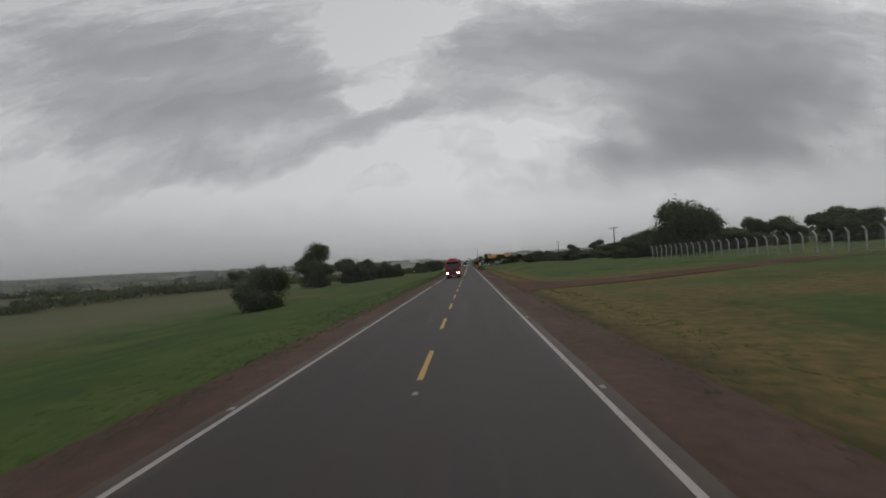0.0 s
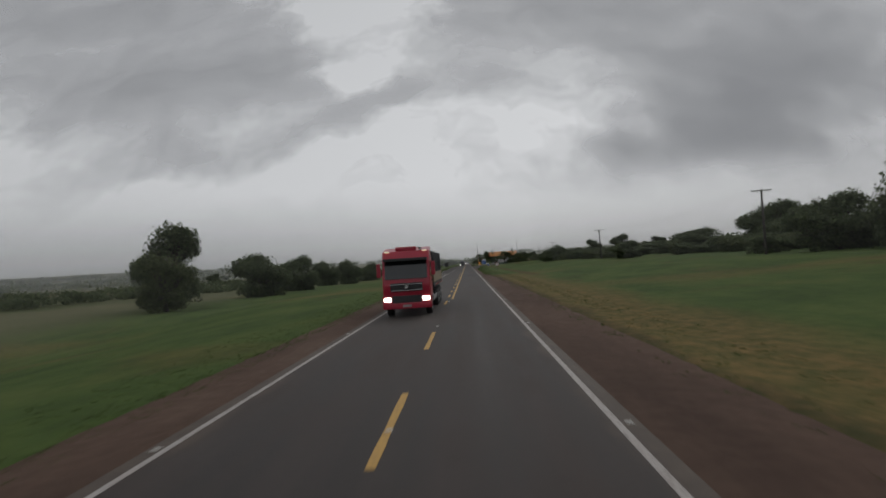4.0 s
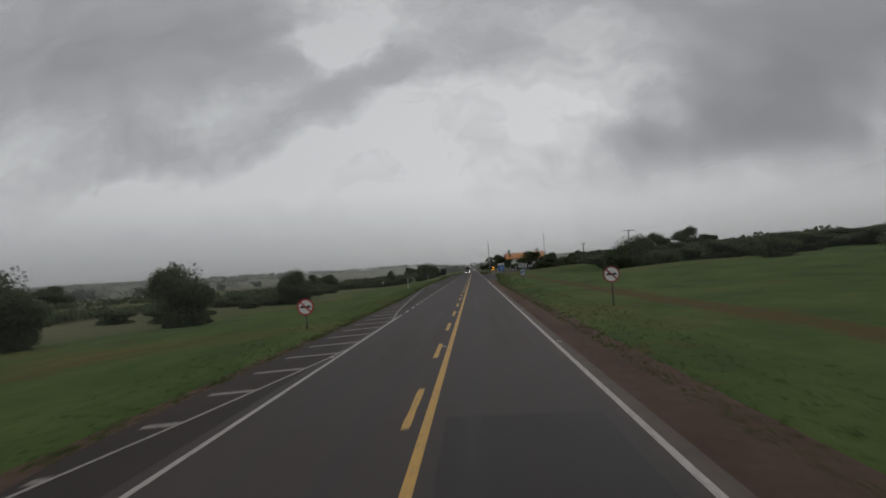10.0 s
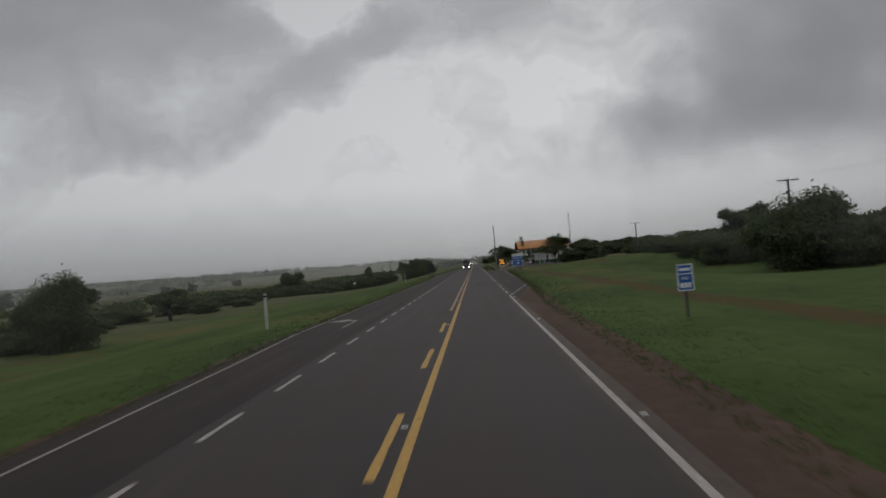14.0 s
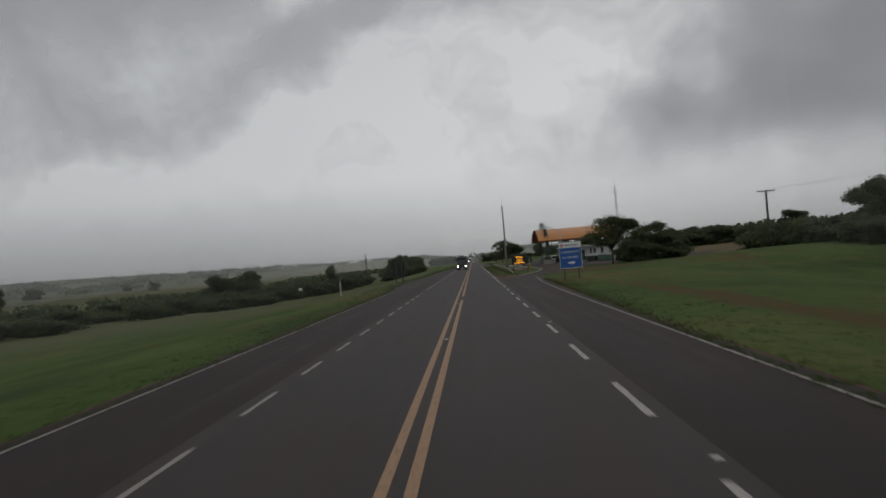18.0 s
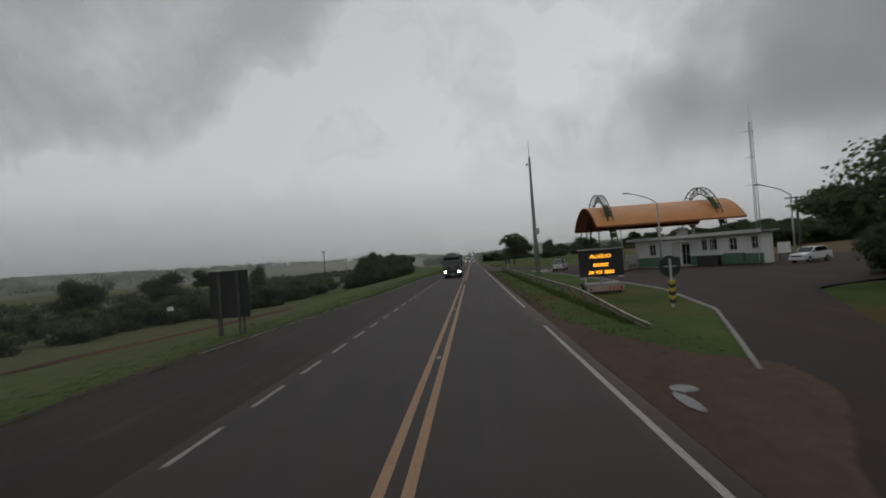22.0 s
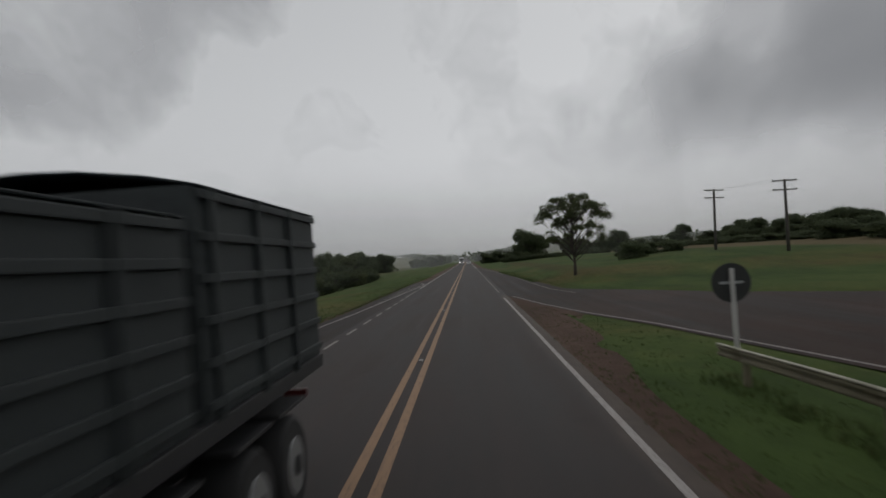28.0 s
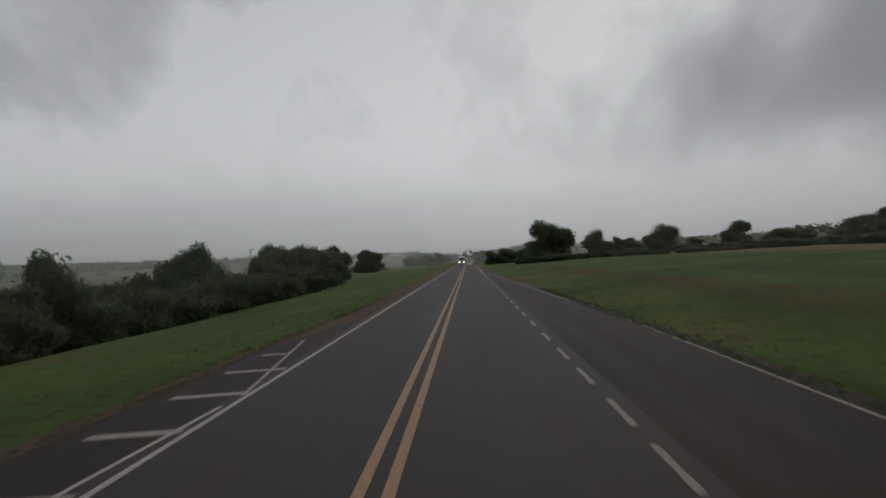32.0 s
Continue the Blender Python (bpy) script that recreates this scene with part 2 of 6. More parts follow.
def cloud_material():
    """Ragged rain cloud: thin parts let the bright sky behind through, thick parts dim it; low down it fades into even haze."""
    m = Mat("cloud_layer")
    seen = m.n.new("ShaderNodeVectorMath")
    seen.operation = "SUBTRACT"
    seen.inputs[1].default_value = (1.3, 310, 2.5)
    m.l.new(m.geo.outputs["Position"], seen.inputs[0])
    axis = m.n.new("ShaderNodeSeparateXYZ")
    m.l.new(seen.outputs[0], axis.inputs[0])
    ahead = m.math("MAXIMUM", axis.outputs["Y"], 60.0)
    flat = m.n.new("ShaderNodeCombineXYZ")
    m.l.new(m.math("DIVIDE", axis.outputs["X"], ahead), flat.inputs[0])
    m.l.new(m.math("DIVIDE", axis.outputs["Z"], ahead), flat.inputs[1])
    pos = where = flat.outputs[0]
    low = m.math("DIVIDE", axis.outputs["Z"], ahead)
    for scale, reach in ((4.0, 0.13), (12.0, 0.055), (36.0, 0.012)):
        warp = m.n.new("ShaderNodeTexNoise")
        warp.inputs["Scale"].default_value, warp.inputs["Detail"].default_value = scale, 3.0
        m.l.new(pos, warp.inputs["Vector"])
        off = m.n.new("ShaderNodeVectorMath")
        off.operation = "MULTIPLY_ADD"
        off.inputs[1].default_value, off.inputs[2].default_value = (2 * reach, 1.3 * reach, 0), (-reach, -0.65 * reach, 0)
        m.l.new(warp.outputs["Color"], off.inputs[0])
        moved = m.n.new("ShaderNodeVectorMath")
        moved.operation = "ADD"
        m.l.new(where, moved.inputs[0])
        m.l.new(off.outputs[0], moved.inputs[1])
        where = moved.outputs[0]
    dens = m.math("MULTIPLY", m.math("SUBTRACT", m.noise(4.2, 5, 0.5, (1, 1.7, 1), where), 0.50), 1.3)
    dens = m.math("ADD", dens, m.math("MULTIPLY", m.math("SUBTRACT", m.noise(14.0, 5, 0.5, (1, 1.6, 1), where), 0.5), 0.35))
    for cu, cv, wide, tall, turn, amount in CLOUDS:
        local = m.n.new("ShaderNodeMapping")
        local.vector_type = "TEXTURE"
        local.inputs["Location"].default_value = (cu, cv, 0)
        local.inputs["Rotation"].default_value = (0, 0, radians(turn))
        local.inputs["Scale"].default_value = (wide, tall, 1e6)
        m.l.new(where, local.inputs[0])
        d = m.n.new("ShaderNodeVectorMath")
        d.operation = "LENGTH"
        m.l.new(local.outputs[0], d.inputs[0])
        dens = m.math("ADD", dens, m.math("MULTIPLY", m.band(d.outputs["Value"], 2.0, 0.0), amount))
    dens = m.math("MULTIPLY", m.math("MAXIMUM", dens, 0.0), m.band(low, 0.05, 0.20))
    thick = m.math("ADD", dens, m.math("MULTIPLY", m.band(low, 0.14, 0.02), 0.22))
    cover = m.math("SUBTRACT", 1.0, m.math("EXPONENT", m.math("MULTIPLY", thick, -1.35)))
    tl, tr = m.n.new("ShaderNodeBsdfTranslucent"), m.n.new("ShaderNodeBsdfTransparent")
    tl.inputs["Color"].default_value = (0.36, 0.366, 0.385, 1)
    mx = m.n.new("ShaderNodeMixShader")
    m.l.new(cover, mx.inputs[0])
    m.l.new(tr.outputs[0], mx.inputs[1])
    m.l.new(tl.outputs[0], mx.inputs[2])
    m.l.new(mx.outputs[0], m.n["Material Output"].inputs["Surface"])
    m.n.remove(m.b)
    return m.m


# across, up, half-width, half-height, turn, thickness (negative: a thin gap)
CLOUDS = [
    (-0.607, 0.402, 0.298, 0.095, -2, 0.72), (-0.423, 0.231, 0.132, 0.036, 6, 0.36), (-0.251, 0.281, 0.104, 0.042, 29, 0.38),
    (-0.122, 0.363, 0.103, 0.055, 23, 0.36), (-0.620, 0.244, 0.090, 0.040, 3, 0.30), (0.067, 0.356, 0.128, 0.046, -6, 0.36),
    (0.524, 0.250, 0.205, 0.075, 2, 0.95), (0.435, 0.181, 0.157, 0.038, 10, 0.50), (0.650, 0.345, 0.240, 0.090, -6, 0.85),
    (0.537, 0.115, 0.339, 0.060, -1, 0.85), (-0.246, 0.398, 0.066, 0.052, -8, -0.8), (0.087, 0.597, 0.219, 0.143, 4, 0.62),
    (-0.191, 0.701, 0.200, 0.130, -74, -0.7), (0.640, 0.560, 0.378, 0.203, -1, 1.10), (0.394, 0.209, 0.177, 0.057, 13, 0.40),
    (-0.900, 0.700, 0.576, 0.195, -15, 0.80),
]

M_GROUND = ground_material()
M_ROAD = asphalt_material("asphalt_worn", (0.0462, 0.0385, 0.0358), (0.049, 0.0345, 0.0290), True)
M_MEND = asphalt_material("asphalt_repair", (0.030, 0.0258, 0.025), (0.026, 0.022, 0.021))
M_LANE = asphalt_material("asphalt_dark", (0.0310, 0.0240, 0.0212), (0.049, 0.0315, 0.0252), gloss=0.14)
M_YARD = asphalt_material("asphalt_dusty_yard", (0.034, 0.0235, 0.0195), (0.059, 0.033, 0.0245), gloss=0.12)
M_WHITE = paint_material("road_paint_white", (0.37, 0.345, 0.325), 0.6)
M_WHITE_OLD = paint_material("road_paint_faded", (0.27, 0.25, 0.23), 0.75)
M_YELLOW = paint_material("road_paint_yellow", (0.50, 0.29, 0.055), 0.45)
M_WHITE_FAINT = paint_material("road_paint_worn_off", (0.21, 0.19, 0.17), 0.8)
M_TAN = paint_material("road_paint_yellow_old", (0.34, 0.20, 0.105), 0.6)
M_DIRT = dirt_material()
M_RED_DIRT = dirt_material("bare_red_earth", True)
M_LEAF = [
    leaf_material("leaves_dark", (0.066, 0.086, 0.050), (0.106, 0.130, 0.070), (0.142, 0.168, 0.088)),
    leaf_material("leaves_olive", (0.064, 0.080, 0.042), (0.105, 0.126, 0.062), (0.148, 0.170, 0.082)),
    leaf_material("leaves_fresh", (0.034, 0.056, 0.018), (0.062, 0.095, 0.030), (0.095, 0.130, 0.044)),
]
M_BARK = bark_material("bark", (0.035, 0.028, 0.022), (0.10, 0.085, 0.07))
M_CONC = simple("concrete", (0.30, 0.29, 0.27), 0.9, grain=0.3)
M_CONC_W = simple("whitewashed_concrete", (0.52, 0.51, 0.48), 0.85, grain=0.25)
M_STEEL = simple("galvanised_steel", (0.36, 0.37, 0.37), 0.5, 0.7, grain=0.2)
M_DARK = simple("dark_metal", (0.03, 0.03, 0.032), 0.6, 0.2)
M_RUBBER = simple("rubber", (0.02, 0.02, 0.02), 0.85)

# ---- mesh helpers ----


def lerp_table(table, v):
    """Straight lines between the rows (v, value, ...) of a table."""
    if v <= table[0][0]:
        return table[0][1]
    for (a, p), (b, q) in zip(table, table[1:]):
        if v <= b:
            return p + (q - p) * (v - a) / (b - a)
    return table[-1][1]


def mesh_object(name, verts, faces, material, parent=None, smooth=False):
    me = bpy.data.meshes.new(name)
    me.from_pydata(verts, [], faces)
    me.materials.append(material)
    if smooth:
        me.shade_smooth()
    ob = new(name, me)
    if parent:
        ob.parent = parent
    return ob


def part(name, bm, material, parent, label=""):
    """Links a bmesh as one mesh object under a thing or a part."""
    me = bpy.data.meshes.new(name)
    bm.to_mesh(me)
    bm.free()
    for m in material if isinstance(material, (list, tuple)) else (material,):
        me.materials.append(m)
    ob = new(name, me)
    ob.parent = parent
    if label:
        ob["label"] = label
    return ob


def box(bm, x0, x1, y0, y1, z0, z1, bevel=0.0, turn=None):
    """A box between two corners, with bevelled edges, turned by a matrix if one is given."""
    m = Matrix.Translation(((x0 + x1) / 2, (y0 + y1) / 2, (z0 + z1) / 2)) @ Matrix.Diagonal((abs(x1 - x0), abs(y1 - y0), abs(z1 - z0), 1))
    made = bmesh.ops.create_cube(bm, size=1.0, matrix=m)["verts"]
    if bevel:
        edges = list({e for v in made for e in v.link_edges})
        made = list({v for f in bmesh.ops.bevel(bm, geom=edges, offset=bevel, segments=2, affect="EDGES", profile=0.7)["faces"] for v in f.verts} | {v for v in made if v.is_valid})
    if turn:
        bmesh.ops.transform(bm, matrix=turn, verts=made)
    return bm


def a_box(*args, **kw):
    return box(bmesh.new(), *args, **kw)


def tube(bm, points, radii, sides=8, cap=True):
    """A round bar through points, with a radius at each."""
    rings = []
    pts = [Vector(p) for p in points]
    for i, p in enumerate(pts):
        d = (pts[min(i + 1, len(pts) - 1)] - pts[max(i - 1, 0)]).normalized()
        side = d.cross(Vector((0, 0, 1)) if abs(d.z) < 0.9 else Vector((1, 0, 0))).normalized()
        up = side.cross(d)
        r = radii[i] if isinstance(radii, (list, tuple)) else radii
        rings.append([bm.verts.new(p + side * (r * math.cos(k * math.tau / sides)) + up * (r * math.sin(k * math.tau / sides))) for k in range(sides)])
    for a, b in zip(rings, rings[1:]):
        for k in range(sides):
            f = bm.faces.new((a[k], a[(k + 1) % sides], b[(k + 1) % sides], b[k]))
            f.smooth = True
    if cap:
        bm.faces.new(rings[0][::-1])
        bm.faces.new(rings[-1])
    return bm


def a_tube(points, radii, sides=8):
    return tube(bmesh.new(), points, radii, sides)


def disc(bm, centre, axis, r, thick, sides=24):
    """A flat round plate, centre and axis given."""
    a = Vector(axis).normalized() * thick / 2
    c = Vector(centre)
    return tube(bm, [c - a, c + a], r, sides)


def prism(bm, outline, depth_axis, d0, d1):
    """A closed outline of 2D points pushed along an axis ('x', 'y' or 'z') from d0 to d1."""
    def place(p, d):
        return {"x": (d, p[0], p[1]), "y": (p[0], d, p[1]), "z": (p[0], p[1], d)}[depth_axis]
    a, b = [bm.verts.new(place(p, d0)) for p in outline], [bm.verts.new(place(p, d1)) for p in outline]
    n = len(outline)
    bm.faces.new(a)
    bm.faces.new(b[::-1])
    for i in range(n):
        bm.faces.new((a[i], b[i], b[(i + 1) % n], a[(i + 1) % n]))
    bmesh.ops.recalc_face_normals(bm, faces=bm.faces)
    return bm


def empty(name, m, label, category, group=""):
    ob = new(name)
    ob.matrix_world = m
    ob.empty_display_size = 0.3
    return tagged(ob, label, category, group)


# ---- the lie of the land ----
LANE_L = [(230, -3.85), (243, -5.9), (290, -5.9), (303, -6.1), (338, -7.7), (452, -7.7), (459, -8.8), (480, -9.2), (524, -7.8), (567, -7.6), (579, -6.6), (593, -5.9), (639, -5.7), (650, -3.85)]
LANE_R = [(353, 3.85), (375, 6.45), (384, 7.1), (430, 7.3), (453, 8.0), (461, 8.6)]
LANE_R2 = [(599, 11.0), (605, 8.3), (620, 7.8), (650, 7.7), (668, 6.9), (718, 5.2), (746, 3.85)]
LOT_IN = [(466, 3.85), (468, 6.6), (472, 7.8), (481, 10.4), (495, 12.4), (512, 12.6), (538, 11.8), (563, 10.0), (579, 7.4), (585, 6.0), (591, 4.9), (599, 3.85)]
LOT_OUT = [(462, 8.6), (473.6, 12.2), (479, 14.3), (488.5, 18.0), (500, 40.0), (512, 48.0), (560, 44.0), (572, 28.0), (591, 15.0), (600, 11.0)]
VERGE_R = [(-124, 6.1), (68, 6.0), (104, 6.4), (212, 6.3), (242, 5.5), (310, 5.4), (344, 5.5), (368, 6.6), (392, 7.3), (461, 9.0), (462, 4.55), (596, 4.55), (620, 8.2), (668, 7.3), (740, 5.4), (4000, 5.2)]
VERGE_L = [(-124, -5.6), (224, -6.0), (242, -6.6), (296, -6.8), (338, -7.9), (452, -7.9), (459, -9.0), (480, -9.3), (524, -8.0), (567, -7.9), (596, -6.6), (639, -6.3), (668, -5.4), (4000, -5.2)]


def smooth_step(a, b, v):
    u = min(1, max(0, (v - a) / (b - a)))
    return u * u * (3 - 2 * u)


def land(x, y):
    """Height of the ground, the road's bed left out."""
    if x > 0:
        lot = smooth_step(458, 482, y) * (1 - smooth_step(596, 644, y))
        z = -0.12 + 1.2 * smooth_step(8, 40, x) * (1 - 0.85 * lot) + 0.030 * max(0, min(x, 312) - 41) * (1 - 0.4 * lot)
        z += 7.2 * smooth_step(312, 1080, x)
        z -= 2.5 * smooth_step(15, 31, x) * (1 - 0.5 * smooth_step(34, 62, x)) * smooth_step(338, 374, y) * (1 - smooth_step(410, 462, y))
        z += 0.75 * smooth_step(9.0, 13.5, x) * (1 - 0.8 * smooth_step(20, 60, x)) * smooth_step(604, 622, y) * (1 - smooth_step(720, 820, y))
    else:
        s = -x
        dip = smooth_step(470, 536, y) * (1 - smooth_step(668, 764, y))
        z = -0.14 - (2.0 - 1.0 * smooth_step(150, 190, y) * (1 - smooth_step(270, 320, y))) * smooth_step(8, 31, s) - 1.9 * dip * smooth_step(14, 48, s) + 0.010 * max(0, min(s, 600) - 72)
        z += 26 * smooth_step(504, 1560, s) + 1.0 * dip * smooth_step(72, 240, s)
    far = smooth_step(1080, 2880, y)
    z += 11 * far * (1 - math.exp(-((x / 72) ** 2))) + 12 * far
    z += 0.25 * noise.noise((x * 0.05, y * 0.05, 3)) * smooth_step(9, 36, abs(x)) + 1.9 * noise.noise((x * 0.005, y * 0.005, 9)) * smooth_step(48, 240, abs(x))
    return z


def surface(x, y):
    """Height of the ground sheet itself, sunk under the road."""
    gl, gr = lerp_table(VERGE_L, y), lerp_table(VERGE_R, y)
    z = land(x, y)
    if gl < x < gr and y < 3500:
        edge = min(x - gl, gr - x)
        z = min(z, -0.12 - 0.30 * smooth_step(0.0, 0.9, edge))
    if 459 < y < 622 and x > 3:
        a = lerp_table(LOT_IN, y) if y < 600 else 3.85
        b = lerp_table(LOT_OUT, y) if y < 600 else lerp_table(LANE_R2, y)
        edge = min(x - a, b - x)
        if edge > -0.6:
            z = min(z, -0.12) - 0.05 * smooth_step(-0.6, 0.0, edge) - 0.12 * smooth_step(0.2, 1.2, edge)
    return z


def steps(*spans):
    """Numbers from a to b in steps of d, span after span."""
    out = []
    for a, b, d in spans:
        n = max(1, round((b - a) / d))
        out += [a + (b - a) * i / n for i in range(n)]
    return out + [spans[-1][1]]


def build_ground():
    xs = steps((-4500, -1500, 300), (-1500, -400, 60), (-400, -90, 20), (-90, -30, 5), (-30, -12, 1.5), (-12, 14, 0.5), (14, 51, 1.5), (51, 90, 5), (90, 400, 20), (400, 1500, 80), (1500, 4500, 300))
    ys = steps((-800, -100, 60), (-100, 10, 6), (10, 760, 2.2), (760, 1080, 12), (1080, 2900, 60), (2900, 5600, 250))
    verts = [(x, y, surface(x, y)) for y in ys for x in xs]
    w = len(xs)
    faces = [(j * w + i, j * w + i + 1, (j + 1) * w + i + 1, (j + 1) * w + i) for j in range(len(ys) - 1) for i in range(w - 1)]
    ob = mesh_object("ground", verts, faces, M_GROUND, smooth=True)
    return tagged(ob, "green verge grass with dry and bare reddish patches", "ground", kind="structure")


def strip(name, ys, inner, outer, z, material, columns=6, parent=None):
    """A sheet between two edges that are functions of y; z is a function of x and y."""
    verts, faces = [], []
    for y in ys:
        a, b = inner(y), outer(y)
        for i in range(columns + 1):
            x = a + (b - a) * i / columns
            verts.append((x, y, z(x, y)))
    w = columns + 1
    for j in range(len(ys) - 1):
        for i in range(columns):
            f = (j * w + i, j * w + i + 1, (j + 1) * w + i + 1, (j + 1) * w + i)
            faces.append(f)
    ob = mesh_object(name, verts, faces, material, parent, True)
    if (outer(ys[0]) - inner(ys[0])) + (outer(ys[-1]) - inner(ys[-1])) < 0:
        ob.data.flip_normals()
    return ob


def crown(x, y=0):
    return max(-0.023 * abs(x), -0.14)


ground = build_ground()
ROAD_YS = steps((-300, 840, 4), (840, 3500, 40))
def far_road(x, y):
    return crown(x) + max(0, land(30, y) - land(30, 1060)) * smooth_step(1080, 1320, y)


road = strip("road", ROAD_YS, lambda y: -3.85, lambda y: 3.85, far_road, M_ROAD, 8)
tagged(road, "worn grey asphalt two-lane road with faded markings", "road", kind="structure")
turn_lane = strip("turning_lane", steps((230, 650, 2)), lambda y: lerp_table(LANE_L, y), lambda y: -3.85, crown, M_LANE, 4)
tagged(turn_lane, "dark asphalt turning lane beside the road", "road", kind="structure")
slip_lane = strip("slip_lane", steps((354, 462, 2)), lambda y: 3.85, lambda y: lerp_table(LANE_R, y), crown, M_LANE, 4)
tagged(slip_lane, "dark asphalt slip lane leading to the service area", "road", kind="structure")
merge_lane = strip("merging_lane", steps((600, 746, 2)), lambda y: 3.85, lambda y: lerp_table(LANE_R2, y), crown, M_LANE, 4)
tagged(merge_lane, "dark asphalt merging lane beside the road", "road", kind="structure")


def lot_z(x, y):
    return crown(x) + 0.006 * max(0, x - 14)


yard = strip("service_yard", steps((462, 600, 1.0)), lambda y: lerp_table(LOT_IN, y), lambda y: lerp_table(LOT_OUT, y), lot_z, M_YARD, 10)
tagged(yard, "dark asphalt yard with red dust in front of the service building", "pavement", kind="structure")


def ragged(y, k, amp=0.35):
    return amp * noise.noise((y * 0.35, k, 0.5)) + 0.5 * amp * noise.noise((y * 1.7, k, 4.5))


def shoulder(name, y0, y1, inner, outer, k, level=False):
    """A strip of bare red earth from the asphalt to the grass, its outer edge ragged and running under the turf."""
    def z(x, y):
        a, b = inner(y), outer(y)
        u = abs(x - a) / max(0.05, abs(b - a))
        if level:
            return crown(x) - (0.008 + 0.02 * u) * (1 - smooth_step(566, 574, y)) + 0.004 * smooth_step(570, 576, y)
        return crown(a) - 0.012 - 0.03 * u - 0.06 * smooth_step(0.78, 1.0, u) + 0.02 * noise.noise((x * 2, y * 0.7, k)) * (u > 0.05)
    ob = strip(name, steps((y0, y1, 0.9)), inner, lambda y: outer(y) + ragged(y, k, 0.55), z, M_DIRT, 7)
    return tagged(ob, "bare reddish earth shoulder beside the asphalt", "shoulder", kind="structure")


shoulder("dirt_shoulder", -100, 354, lambda y: 3.85, lambda y: lerp_table(VERGE_R, y) + 0.35, 1.0)
shoulder("dirt_shoulder", -100, 230, lambda y: -3.85, lambda y: lerp_table(VERGE_L, y) - 0.35, 2.0)
shoulder("dirt_shoulder", 467.5, 600, lambda y: 3.85, lambda y: min(lerp_table(VERGE_R, y) + 0.4 + 0.9 * smooth_step(570, 584, y), lerp_table(LOT_IN, y) + 0.12), 3.0, True)
shoulder("dirt_shoulder", 230, 650, lambda y: lerp_table(LANE_L, y), lambda y: min(lerp_table(VERGE_L, y), lerp_table(LANE_L, y) - 0.3) - 0.25, 4.0)
shoulder("dirt_shoulder", 354, 462, lambda y: lerp_table(LANE_R, y), lambda y: max(lerp_table(LANE_R, y) + 0.55, lerp_table(VERGE_R, y) + 0.35), 5.0)
shoulder("dirt_shoulder", 600, 746, lambda y: lerp_table(LANE_R2, y), lambda y: max(lerp_table(LANE_R2, y) + 0.6, lerp_table(VERGE_R, y) + 0.35), 6.0)
shoulder("dirt_shoulder", 650, 1080, lambda y: -3.85, lambda y: -5.6, 7.0)
shoulder("dirt_shoulder", 746, 1080, lambda y: 3.85, lambda y: 5.6, 8.0)


def track(name, ys, centre, half, k, label):
    """A bare earth track on the ground."""
    ob = strip(name, ys, lambda y: centre(y) - half(y) - ragged(y, k, 0.8), lambda y: centre(y) + half(y) + ragged(y, k + 3, 0.8),
               lambda x, y: land(x, y) + 0.035 - 0.10 * smooth_step(0.75, 1.05, abs(x - centre(y)) / half(y)), M_RED_DIRT, 8)
    return tagged(ob, label, "dirt track", kind="structure")


FARM = [(77, 5.2), (79, 9.0), (80, 14.0), (81, 36.0), (87, 36.0), (88.5, 20.0), (91, 13.5), (96, 10.6), (103, 8.8), (108, 5.6)]
farm = strip("farm_entrance", steps((77, 108, 0.7)), lambda y: 5.0, lambda y: lerp_table(FARM, y) + ragged(y, 13.0, 0.8), lambda x, y: land(x, y) + 0.045 - 0.06 * (1 - smooth_step(5.0, 6.4, x)) - 0.12 * smooth_step(0.9, 1.0, (x - 5) / max(0.5, lerp_table(FARM, y) - 5)), M_RED_DIRT, 20)
tagged(farm, "bare red earth farm entrance opening off the road", "dirt track", kind="structure")
TIP = [(459, 4.0), (462.5, 5.4), (466, 7.4), (469, 7.9), (472, 6.6), (476, 5.2), (479, 4.9)]
tip = strip("dirt_apron", steps((459, 479, 0.6)), lambda y: 3.86, lambda y: lerp_table(TIP, y) + ragged(y, 23.0, 0.5), lambda x, y: crown(x) + 0.004 + 0.02 * smooth_step(3.9, 4.6, x) - 0.05 * smooth_step(0.8, 1.0, (x - 3.86) / max(0.3, lerp_table(TIP, y) - 3.86)), M_DIRT, 8)
tagged(tip, "bare reddish earth round the tip of the grass island", "dirt", kind="structure")
M_WATER = simple("puddle_water", (0.030, 0.022, 0.017), 0.03, grain=0.2)
for px, py, half, long, k in ((4.70, 466.95, 0.24, 0.34, 41.0), (4.45, 465.9, 0.13, 0.75, 43.0)):
    rim = [(half * (1 + 0.25 * noise.noise((i * 0.6, k, 0))) * math.cos(i * math.tau / 28), long * (1 + 0.25 * noise.noise((i * 0.5, k, 2))) * math.sin(i * math.tau / 28)) for i in range(28)]
    verts = [(px + a, py + b, crown(px) + 0.036 - dz) for dz in (0, 0.03) for a, b in rim]
    pool = mesh_object("puddle", verts, [tuple(range(28))] + [(i, 28 + i, 28 + (i + 1) % 28, (i + 1) % 28) for i in range(28)], M_WATER)
    tagged(pool, "rain puddle mirroring the sky on the bare earth", "puddle", kind="structure")
track("dirt_track", steps((489, 512, 0.8)), lambda y: -20.0 + 0.25 * (y - 500), lambda y: 6.0 * (1 - ((y - 500.5) / 12.0) ** 2) ** 0.5 + 0.4, 15.0, "bare red earth side road")

